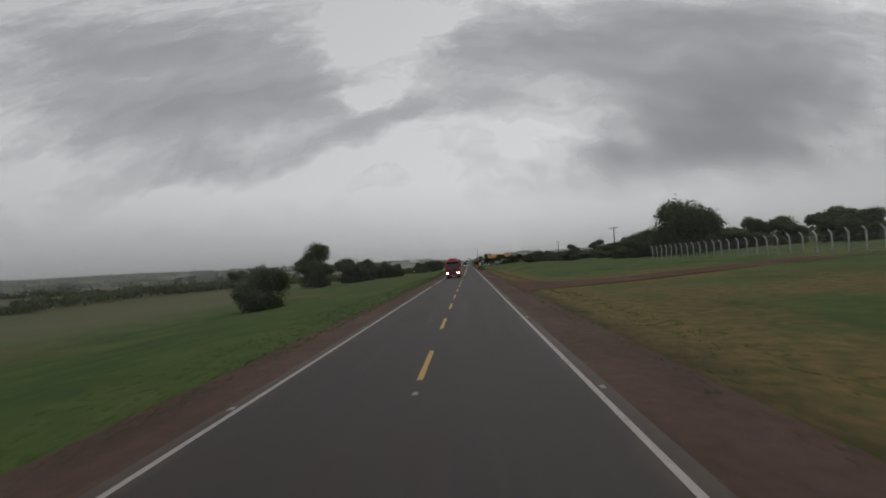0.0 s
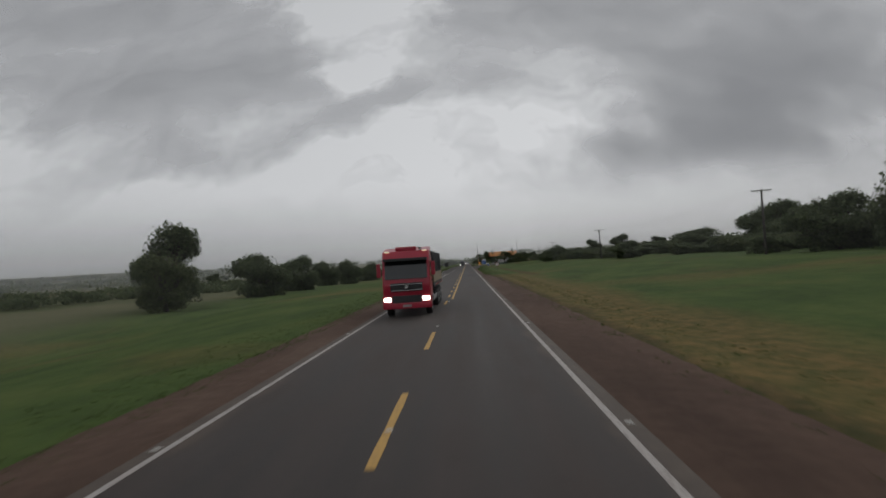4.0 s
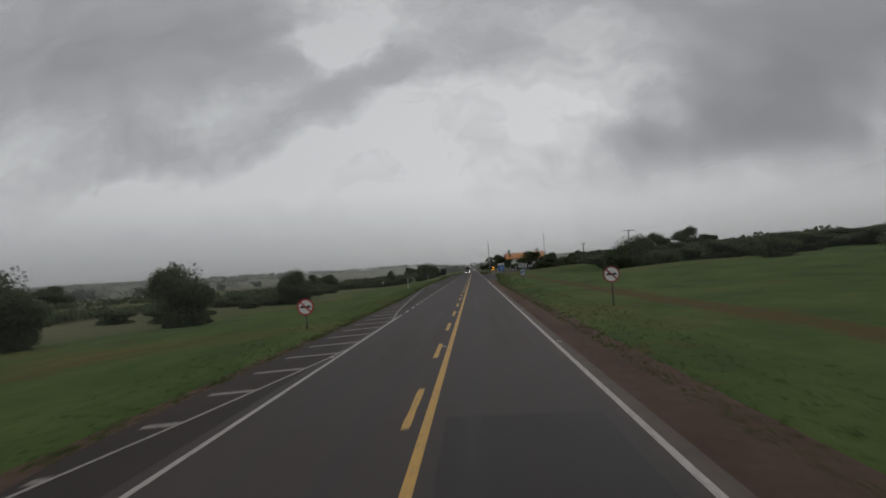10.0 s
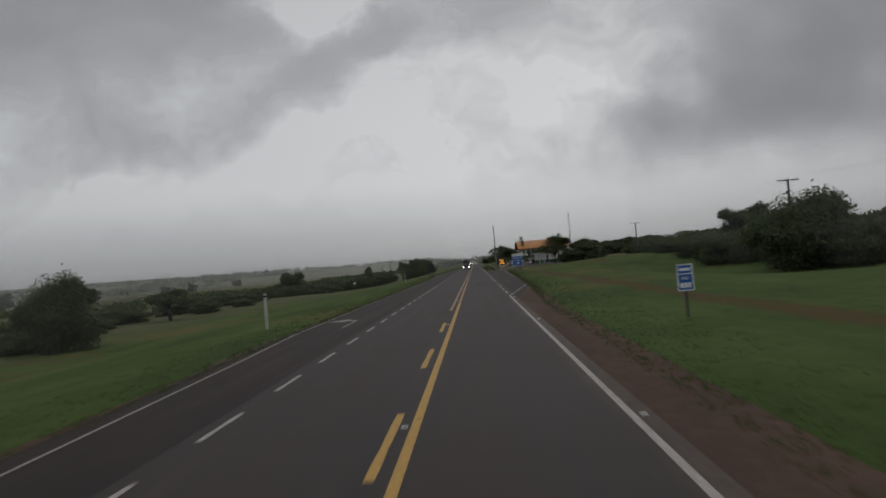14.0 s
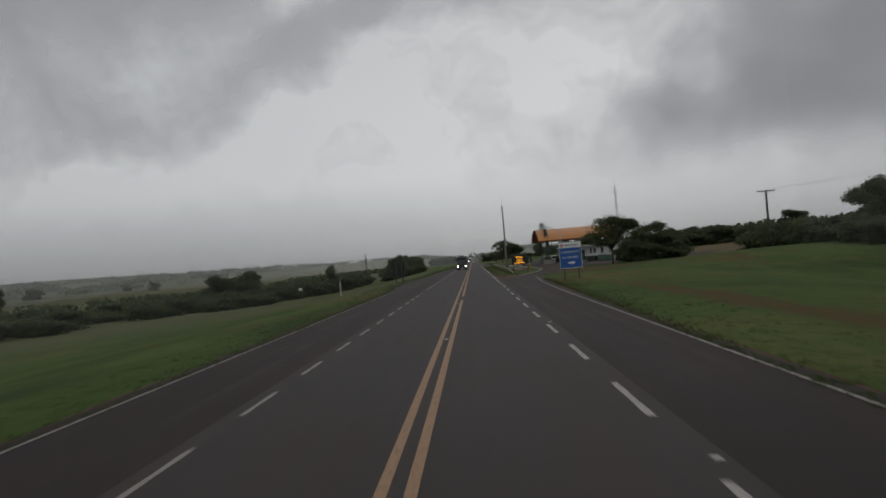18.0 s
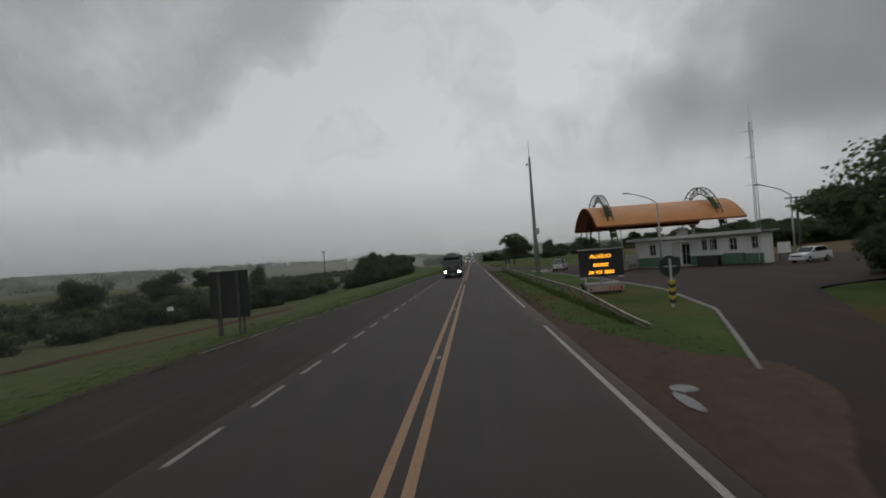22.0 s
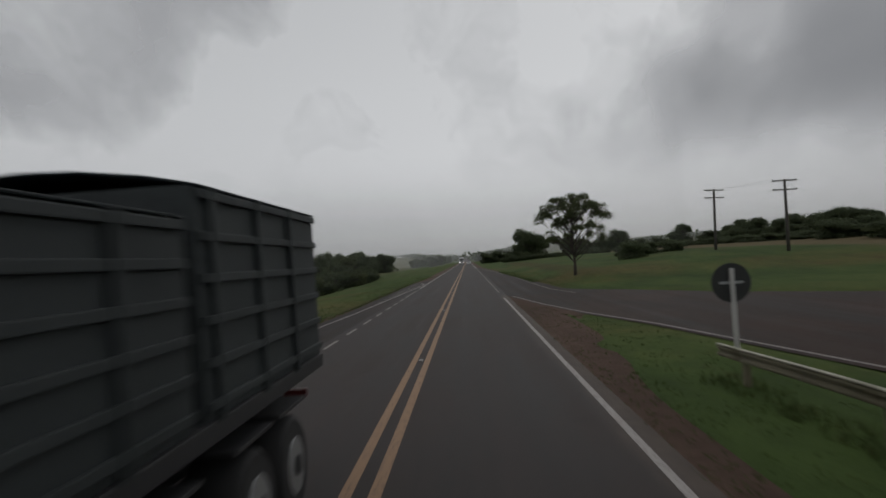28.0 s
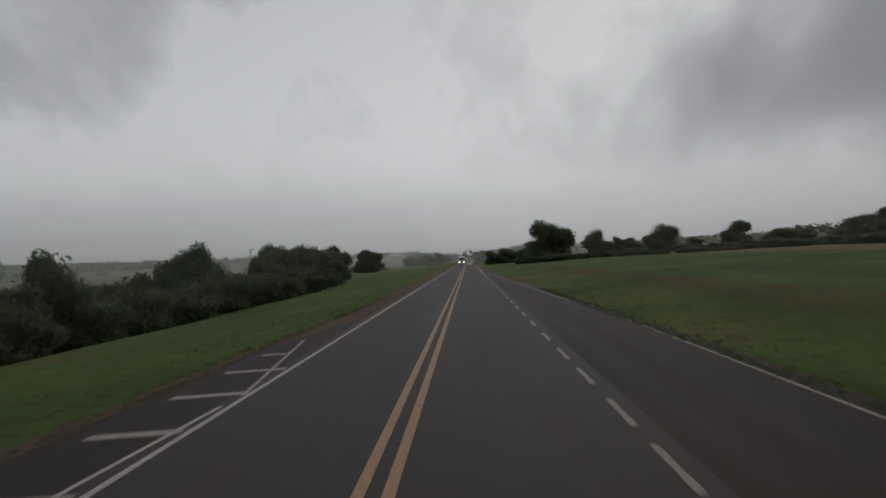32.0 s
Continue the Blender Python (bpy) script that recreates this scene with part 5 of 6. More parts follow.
def wire(a, b, sag):
    a, b = Vector(a), Vector(b)
    pts = [a.lerp(b, i / 12) - Vector((0, 0, sag * 4 * (i / 12) * (1 - i / 12))) for i in range(13)]
    ob = part("overhead_wire", a_tube(pts, 0.007, 5), M_DARK, None)
    return tagged(ob, "thin dark overhead wire strung between poles", "wire", "overhead wires")


for (x0, y0, z0), (x1, y1, z1) in zip(POLES, POLES[1:]):
    for o in (-1.1, 1.1):
        wire((x0 + o, y0, z0 + 0.08), (x1 + o, y1, z1 + 0.08), 1.2)
for o in (-1.1, 1.1):
    wire((33.1 + o, 622.8, 8.25), (30.8 + o, 635.8, 8.8), 0.2)

# ---- fence of leaning concrete posts ----
fence = empty("fence", pose(0, 0, 0), "wire mesh fence on pale concrete posts with bent tops", "fence")
post_mesh = None
for i in range(42):
    y = 163 - 3.06 * i
    x = 39.7 + 0.012 * (163 - y)
    if post_mesh is None:
        bm = bmesh.new()
        tube(bm, [(0, 0, -0.4), (0, 0, 2.05), (-0.1, 0, 2.3), (-0.36, 0, 2.6)], [0.10, 0.09, 0.085, 0.065], 6)
        p = part("post", bm, M_CONC_W, fence)
        post_mesh = p.data
    else:
        p = new("post", post_mesh)
        p.parent = fence
    p.matrix_basis = pose(x, y, land(x, y) - 0.1, RNG.uniform(-2, 2), RNG.uniform(-2, 2), 0)
for k in range(9):
    z = 0.22 + 0.26 * k
    pts = [(39.7 + 0.012 * (163 - y), y, land(39.7, y) - 0.1 + z) for y in range(163, 34, -6)]
    part("wire", a_tube(pts, 0.007, 4), M_STEEL, fence)

# ---- guard rail on the grass island ----
rail = empty("guard_rail", pose(0, 0, 0), "weathered brown steel guard rail with a pale top edge", "guard rail")
RX = [(476, 6.55), (490, 6.4), (558, 6.4), (569, 6.15)]
prof = [(0.0, 0.05), (0.045, 0.07), (0.045, 0.12), (0.0, 0.15), (0.0, 0.18), (0.05, 0.21), (0.05, 0.25), (0.02, 0.28)]
# lip along the top of the beam, in a paler tone
lip = [(0.02, 0.28), (0.060, 0.282), (0.060, 0.302), (0.0, 0.308)]
ys = steps((476, 569, 1.0))


def rail_z(y):
    return land(6, y) + 0.44 - 0.55 * (1 - smooth_step(475, 491, y)) - 0.08 * smooth_step(564, 570, y)


for a in range(0, len(ys) - 1, 4):
    seg = ys[a:a + 5]
    for name, shape_of, m in (("beam", prof, M_RAIL), ("top_edge", lip, M_RAIL_TOP)):
        verts = [(lerp_table(RX, y) - dx, y, rail_z(y) + dz) for y in seg for dx, dz in shape_of]
        n = len(shape_of)
        faces = [(j * n + i, j * n + i + 1, (j + 1) * n + i + 1, (j + 1) * n + i) for j in range(len(seg) - 1) for i in range(n - 1)]
        beam = mesh_object(name, verts, faces, m, rail, True)
        beam.modifiers.new("thickness", "SOLIDIFY").thickness = 0.006
for y in steps((484, 568, 4.0)):
    x = lerp_table(RX, y)
    part("post", a_box(x + 0.01, x + 0.12, y - 0.06, y + 0.06, land(x, y) - 0.3, rail_z(y) + 0.25, bevel=0.012), M_RAIL, rail)

# kerb and painted edge round the island
kb = strip("kerb", steps((468.5, 550, 1.0)), lambda y: lerp_table(LOT_IN, y) - 0.10, lambda y: lerp_table(LOT_IN, y), lambda x, y: lot_z(lerp_table(LOT_IN, y), y) + 0.07 - 0.06 * smooth_step(524, 550, y), M_CONC, 1)
deep = kb.modifiers.new("depth", "SOLIDIFY")
deep.thickness, deep.offset = 0.22, -1
tagged(kb, "low grey concrete kerb round the grass island", "kerb", kind="structure")
strip("edge_line", steps((550, 599, 1.0)), lambda y: lerp_table(LOT_IN, y) + 0.22, lambda y: lerp_table(LOT_IN, y) + 0.33, lambda x, y: crown(x) + 0.010, M_WHITE_OLD, 1, yard)

# ---- tall concrete pole with an aerial ----
mast = empty("camera_pole", pose(8.39, 530.6, -0.5, 0, 0, 10) @ Matrix.Scale(1.2, 4), "tall tapered concrete pole with a control box and aerial", "pole")
part("shaft", a_tube([(0, 0, -0.5), (0, 0, 6), (0, 0, 11.7)], [0.22, 0.165, 0.105], 12), M_CONC, mast)
part("control_box", a_box(0.02, 0.36, -0.30, -0.10, 4.35, 4.95, bevel=0.02), M_CONC_W, mast, "pale control box")
part("box_strap", a_box(-0.17, 0.2, -0.2, 0.17, 4.62, 4.68, bevel=0.01), M_STEEL, mast)
part("aerial", a_tube([(0, 0, 11.6), (0, 0, 13.4)], [0.03, 0.012], 6), M_STEEL, mast)
part("camera_arm", a_tube([(0, 0, 11.1), (-0.28, -0.1, 11.1)], 0.02, 6), M_STEEL, mast)
part("camera_head", disc(bmesh.new(), (-0.30, -0.1, 11.0), (0, 0, 1), 0.09, 0.2, 14), M_CONC_W, mast)
part("cable", a_tube([(0.14, -0.1, 4.3), (0.19, -0.13, 2.0), (0.22, -0.14, 0.0)], 0.018, 6), M_DARK, mast)

# ---- variable message trailer ----
led = empty("message_board", pose(-0.25, 494.9, -0.5) @ Matrix.Scale(1.2, 4), "black message trailer with amber lamps lit and a red striped bumper", "message sign")
Z = 0.0
part("panel", a_box(6.40, 8.58, -0.06, 0.10, 1.18 + Z, 2.50 + Z, bevel=0.02), M_SIGN_BLACK, led)
part("hood", a_box(6.36, 8.62, -0.16, 0.12, 2.50 + Z, 2.56 + Z, bevel=0.012), M_STEEL, led)
for k, (x0, x1) in enumerate(((6.42, 6.62), (8.34, 8.56))):
    part("panel_foot", a_box(x0, x1, -0.08, 0.08, 1.08 + Z, 1.17 + Z, bevel=0.01), M_CONC_W, led)
part("trailer_bed", a_box(6.66, 8.52, -0.25, 1.6, 0.68 + Z, 0.82 + Z, bevel=0.02), M_CONC, led)
part("mast", a_box(7.40, 7.58, 0.10, 0.26, 0.8 + Z, 2.3 + Z, bevel=0.015), M_STEEL, led)
bar = part("bumper", a_box(6.68, 8.50, -0.30, -0.24, 0.45 + Z, 0.68 + Z, bevel=0.012), M_PALE_PINK, led)
for i in range(5, 9):
    bm = bmesh.new()
    x = 6.72 + i * 0.195
    prism(bm, [(x, 0.46 + Z), (x + 0.10, 0.46 + Z), (x + 0.17, 0.67 + Z), (x + 0.07, 0.67 + Z)], "y", -0.308, -0.299)
    s = part("stripe", bm, M_PINK, bar)
for x in (6.85, 8.32):
    part("rear_lamp", disc(bmesh.new(), (x, -0.315, 0.57 + Z), (0, 1, 0), 0.055, 0.02, 14), M_TAIL, led)
for x in (6.62, 8.56):
    w = part("tyre", disc(bmesh.new(), (x, 0.75, 0.58 + Z), (1, 0, 0), 0.27, 0.18, 20), M_RUBBER, led)
    part("rim", disc(bmesh.new(), (x, 0.75, 0.58 + Z), (1, 0, 0), 0.15, 0.20, 16), M_STEEL, w)
part("drawbar", a_tube([(7.5, 1.6, 0.7 + Z), (7.5, 3.0, 0.5 + Z)], 0.05, 8), M_DARK, led)
for x in (6.75, 8.40):
    part("jack_leg", a_tube([(x, -0.1, 0.7 + Z), (x, -0.1, 0.30 + Z)], 0.035, 8), M_STEEL, led)


def led_row(z, h, cells, x0):
    """A row of lit blocks of given widths, each made of small lamps."""
    rows, pitch = 5, h / 5
    x = x0
    for w, pattern in cells:
        bm = bmesh.new()
        cols = max(1, round(w / pitch)) if pattern else 0
        for i in range(cols):
            for j in range(rows):
                if pattern and (i * 7 + j * 3 + pattern) % 4:
                    cx, cz = x + (i + 0.5) * pitch, z + (j + 0.5) * pitch
                    box(bm, cx - pitch * 0.38, cx + pitch * 0.38, -0.070, -0.058, cz - pitch * 0.38, cz + pitch * 0.38)
        x += w
        if pattern:
            part("lamp_block", bm, M_LED, led, "lit amber lamps")
        else:
            bm.free()


plate_words("lamp_lettering", "AUXÍLIO", 0.27, M_LED, led, 7.46, -0.064, 2.17 + Z)
led_row(1.66 + Z, 0.17, [(0.16, 3), (0.03, 0), (0.16, 1), (0.03, 0), (0.16, 2), (0.03, 0), (0.16, 5)], 7.08)
led_row(1.30 + Z, 0.17, [(0.26, 3), (0.10, 0), (0.32, 1), (0.10, 0), (0.46, 2)], 6.84)

# ---- canopy: barrel roof hung from two lattice arches ----
can = empty("canopy", pose(-0.25, 0, -0.5) @ Matrix.Scale(1.2, 4), "orange barrel-vaulted canopy hung from two green lattice arches", "canopy")
CX0, CX1, CY, HALF, EAVE, RISE = 13.6, 28.2, 452.15, 6.9, 4.72, 2.25
N = 22
arc = [(CY - HALF + 2 * HALF * i / N) for i in range(N + 1)]


def vault_z(y, lift=0.0):
    return EAVE + RISE * (1 - ((y - CY) / HALF) ** 2) + lift


cols = steps((CX0, CX1, 1.46))
for i in range(len(cols) - 1):
    verts = [(x, y, vault_z(y, 0.06)) for y in arc for x in (cols[i] + 0.006, cols[i + 1] - 0.006)]
    faces = [(2 * j, 2 * j + 1, 2 * j + 3, 2 * j + 2) for j in range(N)]
    sh = mesh_object("roof_sheet", verts, faces, M_ORANGE, can)
    sol = sh.modifiers.new("thickness", "SOLIDIFY")
    sol.thickness = 0.03
# second sheet under the vault, in a darker red-brown than the roof sheets
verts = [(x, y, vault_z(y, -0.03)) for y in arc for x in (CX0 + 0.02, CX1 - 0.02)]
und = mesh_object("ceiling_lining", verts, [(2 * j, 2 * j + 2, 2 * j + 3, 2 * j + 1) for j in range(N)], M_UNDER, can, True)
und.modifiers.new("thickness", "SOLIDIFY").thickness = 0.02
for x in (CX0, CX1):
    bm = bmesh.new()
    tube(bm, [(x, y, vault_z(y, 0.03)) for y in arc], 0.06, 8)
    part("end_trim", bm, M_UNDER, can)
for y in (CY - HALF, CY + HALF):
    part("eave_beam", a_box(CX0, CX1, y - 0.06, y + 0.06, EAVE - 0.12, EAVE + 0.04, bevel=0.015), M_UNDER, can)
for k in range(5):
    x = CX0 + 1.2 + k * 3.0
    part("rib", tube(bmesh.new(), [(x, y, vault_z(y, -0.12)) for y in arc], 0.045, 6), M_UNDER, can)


def arch(x):
    """A lattice arch: three chords and zigzag bracing between them."""
    def at(u, r, side=0.0):
        a = math.pi * u
        return (x + side, CY - (7.9 + r) * math.cos(a), (8.45 + r) * math.sin(a) - 0.1)
    chords = [(0.0, -0.28), (0.0, 0.28), (-0.75, 0.0)]
    us = [i / 40 for i in range(41)]
    for r, s in chords:
        part("chord", tube(bmesh.new(), [at(u, r, s) for u in us], 0.055, 7), M_GREEN_STEEL, can)
    bm = bmesh.new()
    for i in range(40):
        a, b = (us[i], us[i + 1]) if i % 2 else (us[i + 1], us[i])
        for s in (-0.28, 0.28):
            tube(bm, [at(a, 0.0, s), at(b, -0.75, 0.0)], 0.024, 5)
        tube(bm, [at(us[i], 0.0, -0.28), at(us[i + 1], 0.0, 0.28)], 0.02, 5)
    part("bracing", bm, M_GREEN_STEEL, can)
    for i in range(6, 14):
        bm = bmesh.new()
        q = [Vector(at(i / 40, -0.35, -0.30)), Vector(at(i / 40, -0.35, 0.30)), Vector(at((i + 1) / 40 - 0.003, -0.35, 0.30)), Vector(at((i + 1) / 40 - 0.003, -0.35, -0.30))]
        bm.faces.new([bm.verts.new(p) for p in q])
        bmesh.ops.solidify(bm, geom=bm.faces[:], thickness=0.01)
        part("cover_plate", bm, M_GREEN_FADED, can)
    for s in (-1, 1):
        bm = bmesh.new()
        o = []
        for k in range(8):
            a = math.tau * (k + 0.5) / 8
            o.append((x + 1.05 * math.cos(a), CY + s * 7.75 + 0.95 * math.sin(a)))
        prism(bm, o, "z", -0.4, 1.15)
        part("plinth", bm, M_CONC, can, "octagonal concrete plinth")


arch(15.2)
arch(26.0)


def column(x, y, h):
    ob = empty("column", pose(x, y, lot_z(x, y)), "white round column with a flared head", "column", "white columns")
    part("shaft", a_tube([(0, 0, -0.2), (0, 0, h - 0.6)], [0.24, 0.21], 16), M_CONC_W, ob)
    part("head", a_tube([(0, 0, h - 0.6), (0, 0, h - 0.35), (0, 0, h)], [0.22, 0.38, 0.6], 16), M_CONC_W, ob)
    return ob


column(28.8, 553.8, 5.05)
column(31.8, 548.0, 5.05)


def crate(x, y, w, d, h, m, label, turn=0.0, name="block"):
    ob = empty(name, pose(x, y, lot_z(x, y), 0, 0, turn), label, name.replace("_", " "))
    part("body", a_box(-w / 2, w / 2, -d / 2, d / 2, 0, h, bevel=0.03), m, ob)
    part("lid", a_box(-w / 2 - 0.03, w / 2 + 0.03, -d / 2 - 0.03, d / 2 + 0.03, h, h + 0.06, bevel=0.02), m, ob)
    return ob


crate(19.7, 556.8, 2.6, 1.4, 1.45, M_CONC_W, "pale concrete barrier block under the canopy", 8, "barrier_block")
crate(25.0, 554.4, 2.4, 1.1, 1.3, M_CONC_W, "pale concrete barrier block under the canopy", -5, "barrier_block")
crate(22.5, 564.0, 1.7, 1.2, 1.6, M_SIGN_WHITE, "white metal cabinet at the edge of the yard", 20, "cabinet")

tr = empty("tractor", pose(21.1, 555.2, lot_z(21, 555), 0, 0, 75), "dark tractor parked under the edge of the canopy", "tractor")
part("engine_hood", a_box(-0.42, 0.42, -1.9, -0.2, 0.95, 1.5, bevel=0.08), M_DARK, tr)
part("grille", a_box(-0.36, 0.36, -1.93, -1.88, 0.95, 1.42, bevel=0.02), M_SIGN_BACK, tr)
part("cab_frame", a_box(-0.7, 0.7, -0.1, 1.3, 2.2, 2.35, bevel=0.06), M_GREEN_STEEL, tr)
for x in (-0.66, 0.66):
    for y in (-0.05, 1.22):
        part("cab_post", a_box(x - 0.04, x + 0.04, y - 0.04, y + 0.04, 1.0, 2.22, bevel=0.01), M_DARK, tr)
    part("mudguard", a_box(x * 1.1 - 0.2, x * 1.1 + 0.2, 0.2, 1.5, 1.45, 1.55, bevel=0.04), M_GREEN_STEEL, tr)
    for y, r, w in ((0.85, 0.78, 0.42), (-1.45, 0.48, 0.28)):
        t = part("tyre", disc(bmesh.new(), (x * 1.15, y, r), (1, 0, 0), r, w, 24), M_RUBBER, tr)
        part("rim", disc(bmesh.new(), (x * 1.15, y, r), (1, 0, 0), r * 0.5, w + 0.03, 18), M_SIGN_BACK, t)
part("seat_floor", a_box(-0.6, 0.6, -0.1, 1.3, 0.8, 1.05, bevel=0.03), M_DARK, tr)
part("exhaust", a_tube([(0.3, -0.9, 1.45), (0.3, -0.9, 2.3)], 0.04, 8), M_DARK, tr)
for x, y, w, d in ((11.6, 551.5, 2.6, 1.4), (11.2, 556.6, 2.2, 1.2)):
    slab = empty("concrete_slab", pose(x, y, land(x, y), 0, 0, 8), "pale concrete slab lying at the edge of the yard", "slab")
    part("top", a_box(-w / 2, w / 2, -d / 2, d / 2, -0.1, 0.10, bevel=0.02), M_CONC_W, slab)

# ---- service building ----
along = Vector((6.8, -14.0, 0)).normalized()
inward = Vector((-along.y, along.x, 0))
hm = Matrix.Translation((21.6, 538.8, -0.5)) @ Matrix.Scale(1.2, 4) @ Matrix((along, inward, Vector((0, 0, 1)))).transposed().to_4x4()
house = empty("service_building", hm, "single-storey white building with a green dado and flat roof", "building")
FL, TOP, LEN, DEEP, WING = 0.45, 3.0, 15.6, 5.0, 11.0
OPEN = [(2.0, 2.9, 1.45, 2.55, "w"), (6.4, 7.5, FL, 2.45, "d"), (9.0, 9.65, 1.7, 2.7, "w"), (9.95, 10.85, 1.7, 2.7, "w"), (12.2, 13.05, 1.6, 2.65, "w"), (14.55, 15.25, 1.65, 2.65, "w")]


def wall_piece(x0, x1, z0, z1, m, y0=0.0, y1=0.2, name="wall"):
    if x1 - x0 > 0.01 and z1 - z0 > 0.01:
        part(name, a_box(x0, x1, y0, y1, z0, z1), m, house)


DADO = 1.25
edges = [0.0] + [v for a, b, *_ in OPEN for v in (a, b)] + [LEN]
for i in range(0, len(edges), 2):
    wall_piece(edges[i], edges[i + 1], FL - 0.8, DADO, M_WALL_GREEN)
    wall_piece(edges[i], edges[i + 1], DADO, TOP, M_WALL)
for a, b, z0, z1, kind in OPEN:
    if kind == "w":
        wall_piece(a, b, FL - 0.8, DADO, M_WALL_GREEN)
        wall_piece(a, b, DADO, z0, M_WALL)
    else:
        wall_piece(a, b, FL - 0.8, FL, M_CONC, name="threshold")
    wall_piece(a, b, z1, TOP, M_WALL)
    win = part("window" if kind == "w" else "door", a_box(a, b, 0.10, 0.13, z0, z1), M_GLASS, house)
    t = 0.05
    for q in ((a, a + t, z0, z1), (b - t, b, z0, z1), (a + t, b - t, z0, z0 + t), (a + t, b - t, z1 - t, z1), ((a + b) / 2 - 0.02, (a + b) / 2 + 0.02, z0 + t, z1 - t), (a + t, b - t, (z0 + z1) / 2 - 0.02, (z0 + z1) / 2 + 0.02)):
        part("frame", a_box(q[0], q[1], 0.07, 0.16, q[2], q[3]), M_FRAME, win)
    if kind == "w":
        part("sill", a_box(a - 0.06, b + 0.06, -0.06, 0.1, z0 - 0.06, z0, bevel=0.01), M_CONC_W, win)
part("wall", a_box(0, 0.2, 0.2, DEEP, FL - 0.8, TOP), M_WALL, house)
part("wall", a_box(LEN - 0.2, LEN, 0.2, 1.3, FL - 0.8, TOP), M_WALL, house)
part("wall", a_box(WING, LEN - 0.2, 1.1, 1.3, FL - 0.8, TOP), M_WALL, house)
part("wall", a_box(WING - 0.2, WING, 1.1, DEEP, FL - 0.8, TOP), M_WALL, house)
part("wall", a_box(0.2, WING - 0.2, DEEP - 0.2, DEEP, FL - 0.8, TOP), M_WALL, house)
part("roof", a_box(-0.6, LEN + 0.6, -0.7, 1.5, TOP, TOP + 0.16, bevel=0.02), M_ROOF, house)
part("roof", a_box(-0.6, WING + 0.3, 1.5, DEEP + 0.4, TOP, TOP + 0.16, bevel=0.02), M_ROOF, house)
part("fascia", a_box(-0.62, LEN + 0.62, -0.74, -0.70, TOP - 0.04, TOP + 0.26, bevel=0.008), M_CONC_W, house)
part("porch_roof", a_box(5.4, 8.4, -1.9, -0.75, 2.62, 2.74, bevel=0.02), M_CONC_W, house)
for x in (5.6, 8.2):
    part("porch_post", a_box(x - 0.08, x + 0.08, -1.8, -1.64, FL - 0.8, 2.62, bevel=0.015), M_CONC_W, house)
part("porch_step", a_box(5.2, 8.6, -2.2, 0.0, FL - 0.8, FL - 0.04, bevel=0.02), M_CONC, house)
part("walkway", a_box(-0.8, LEN + 0.8, -1.2, 0.0, FL - 0.9, FL - 0.10, bevel=0.02), M_CONC, house)
part("recess_screen", a_box(11.6, 13.8, -0.12, -0.02, FL, 1.35, bevel=0.02), M_WALL_GREEN, house)
part("bench_planter", a_box(8.8, 11.2, -0.45, -0.02, FL - 0.1, 1.2, bevel=0.03), M_DARK, house)
for i in range(4):
    part("downpipe", a_tube([(0.25 + i * 5.03, -0.06, FL), (0.25 + i * 5.03, -0.06, TOP)], 0.04, 8), M_CONC_W, house)
tank = empty("water_tank", hm @ pose(3.5, 3.0, TOP + 0.16), "small pale water tank on the flat roof", "tank")
part("body", a_tube([(0, 0, 0), (0, 0, 0.1), (0, 0, 0.7)], [0.55, 0.55, 0.62], 18), M_CONC_W, tank)
part("lid", a_tube([(0, 0, 0.7), (0, 0, 0.82), (0, 0, 0.9)], [0.66, 0.6, 0.2], 18), M_CONC_W, tank)
board("notice_board", 35.51, 529.8, 1.2, 0.95, 1.95, "white notice board beside the building", plate=M_SIGN_WHITE)

# ---- lattice radio tower ----
tower = empty("radio_tower", pose(33.2, 530.5, -0.25) @ Matrix.Scale(1.2, 4), "slender lattice radio tower with small aerials", "tower")
TH = 13.2
for k in range(3):
    a = math.tau * k / 3
    part("leg", a_tube([(0.28 * math.cos(a), 0.28 * math.sin(a), -0.3), (0.16 * math.cos(a), 0.16 * math.sin(a), TH)], 0.028, 6), M_STEEL, tower)
bm = bmesh.new()
for i in range(34):
    z0, z1 = TH * i / 34, TH * (i + 1) / 34
    for k in range(3):
        a, b = math.tau * k / 3, math.tau * ((k + 1) % 3) / 3
        r0, r1 = 0.28 - 0.12 * z0 / TH, 0.28 - 0.12 * z1 / TH
        tube(bm, [(r0 * math.cos(a), r0 * math.sin(a), z0), (r1 * math.cos(b), r1 * math.sin(b), z1)], 0.012, 4)
part("bracing", bm, M_STEEL, tower)
for z, w in ((TH - 1.0, 0.9), (TH - 3.4, 0.7), (TH - 6.0, 0.8)):
    part("aerial", a_tube([(-w, 0.1, z), (w * 0.3, -0.1, z + 0.12)], 0.022, 6), M_STEEL, tower)
part("top_rod", a_tube([(0, 0, TH), (0, 0, TH + 1.6)], 0.015, 6), M_STEEL, tower)


def street_lamp(x, y, top, reach):
    ob = empty("street_lamp", pose(x, y, land(x, y) - 0.05), "grey steel street lamp with a curved arm", "street lamp", "street lamps")
    h = top - land(x, y)
    part("pole", a_tube([(0, 0, -0.2), (0, 0, h - 1.1)], [0.10, 0.07], 10), M_STEEL, ob)
    part("arm", a_tube([(0, 0, h - 1.1), (-0.3 * reach, 0, h - 0.55), (-0.7 * reach, 0, h - 0.15), (-reach + 0.3, 0, h)], 0.045, 8), M_STEEL, ob)
    bm = bmesh.new()
    box(bm, -reach - 0.25, -reach + 0.35, -0.12, 0.12, h - 0.05, h + 0.08, 0.04)
    part("lamp_head", bm, M_CONC_W, ob)
    return ob


street_lamp(18.95, 518.6, 7.65, 2.9)
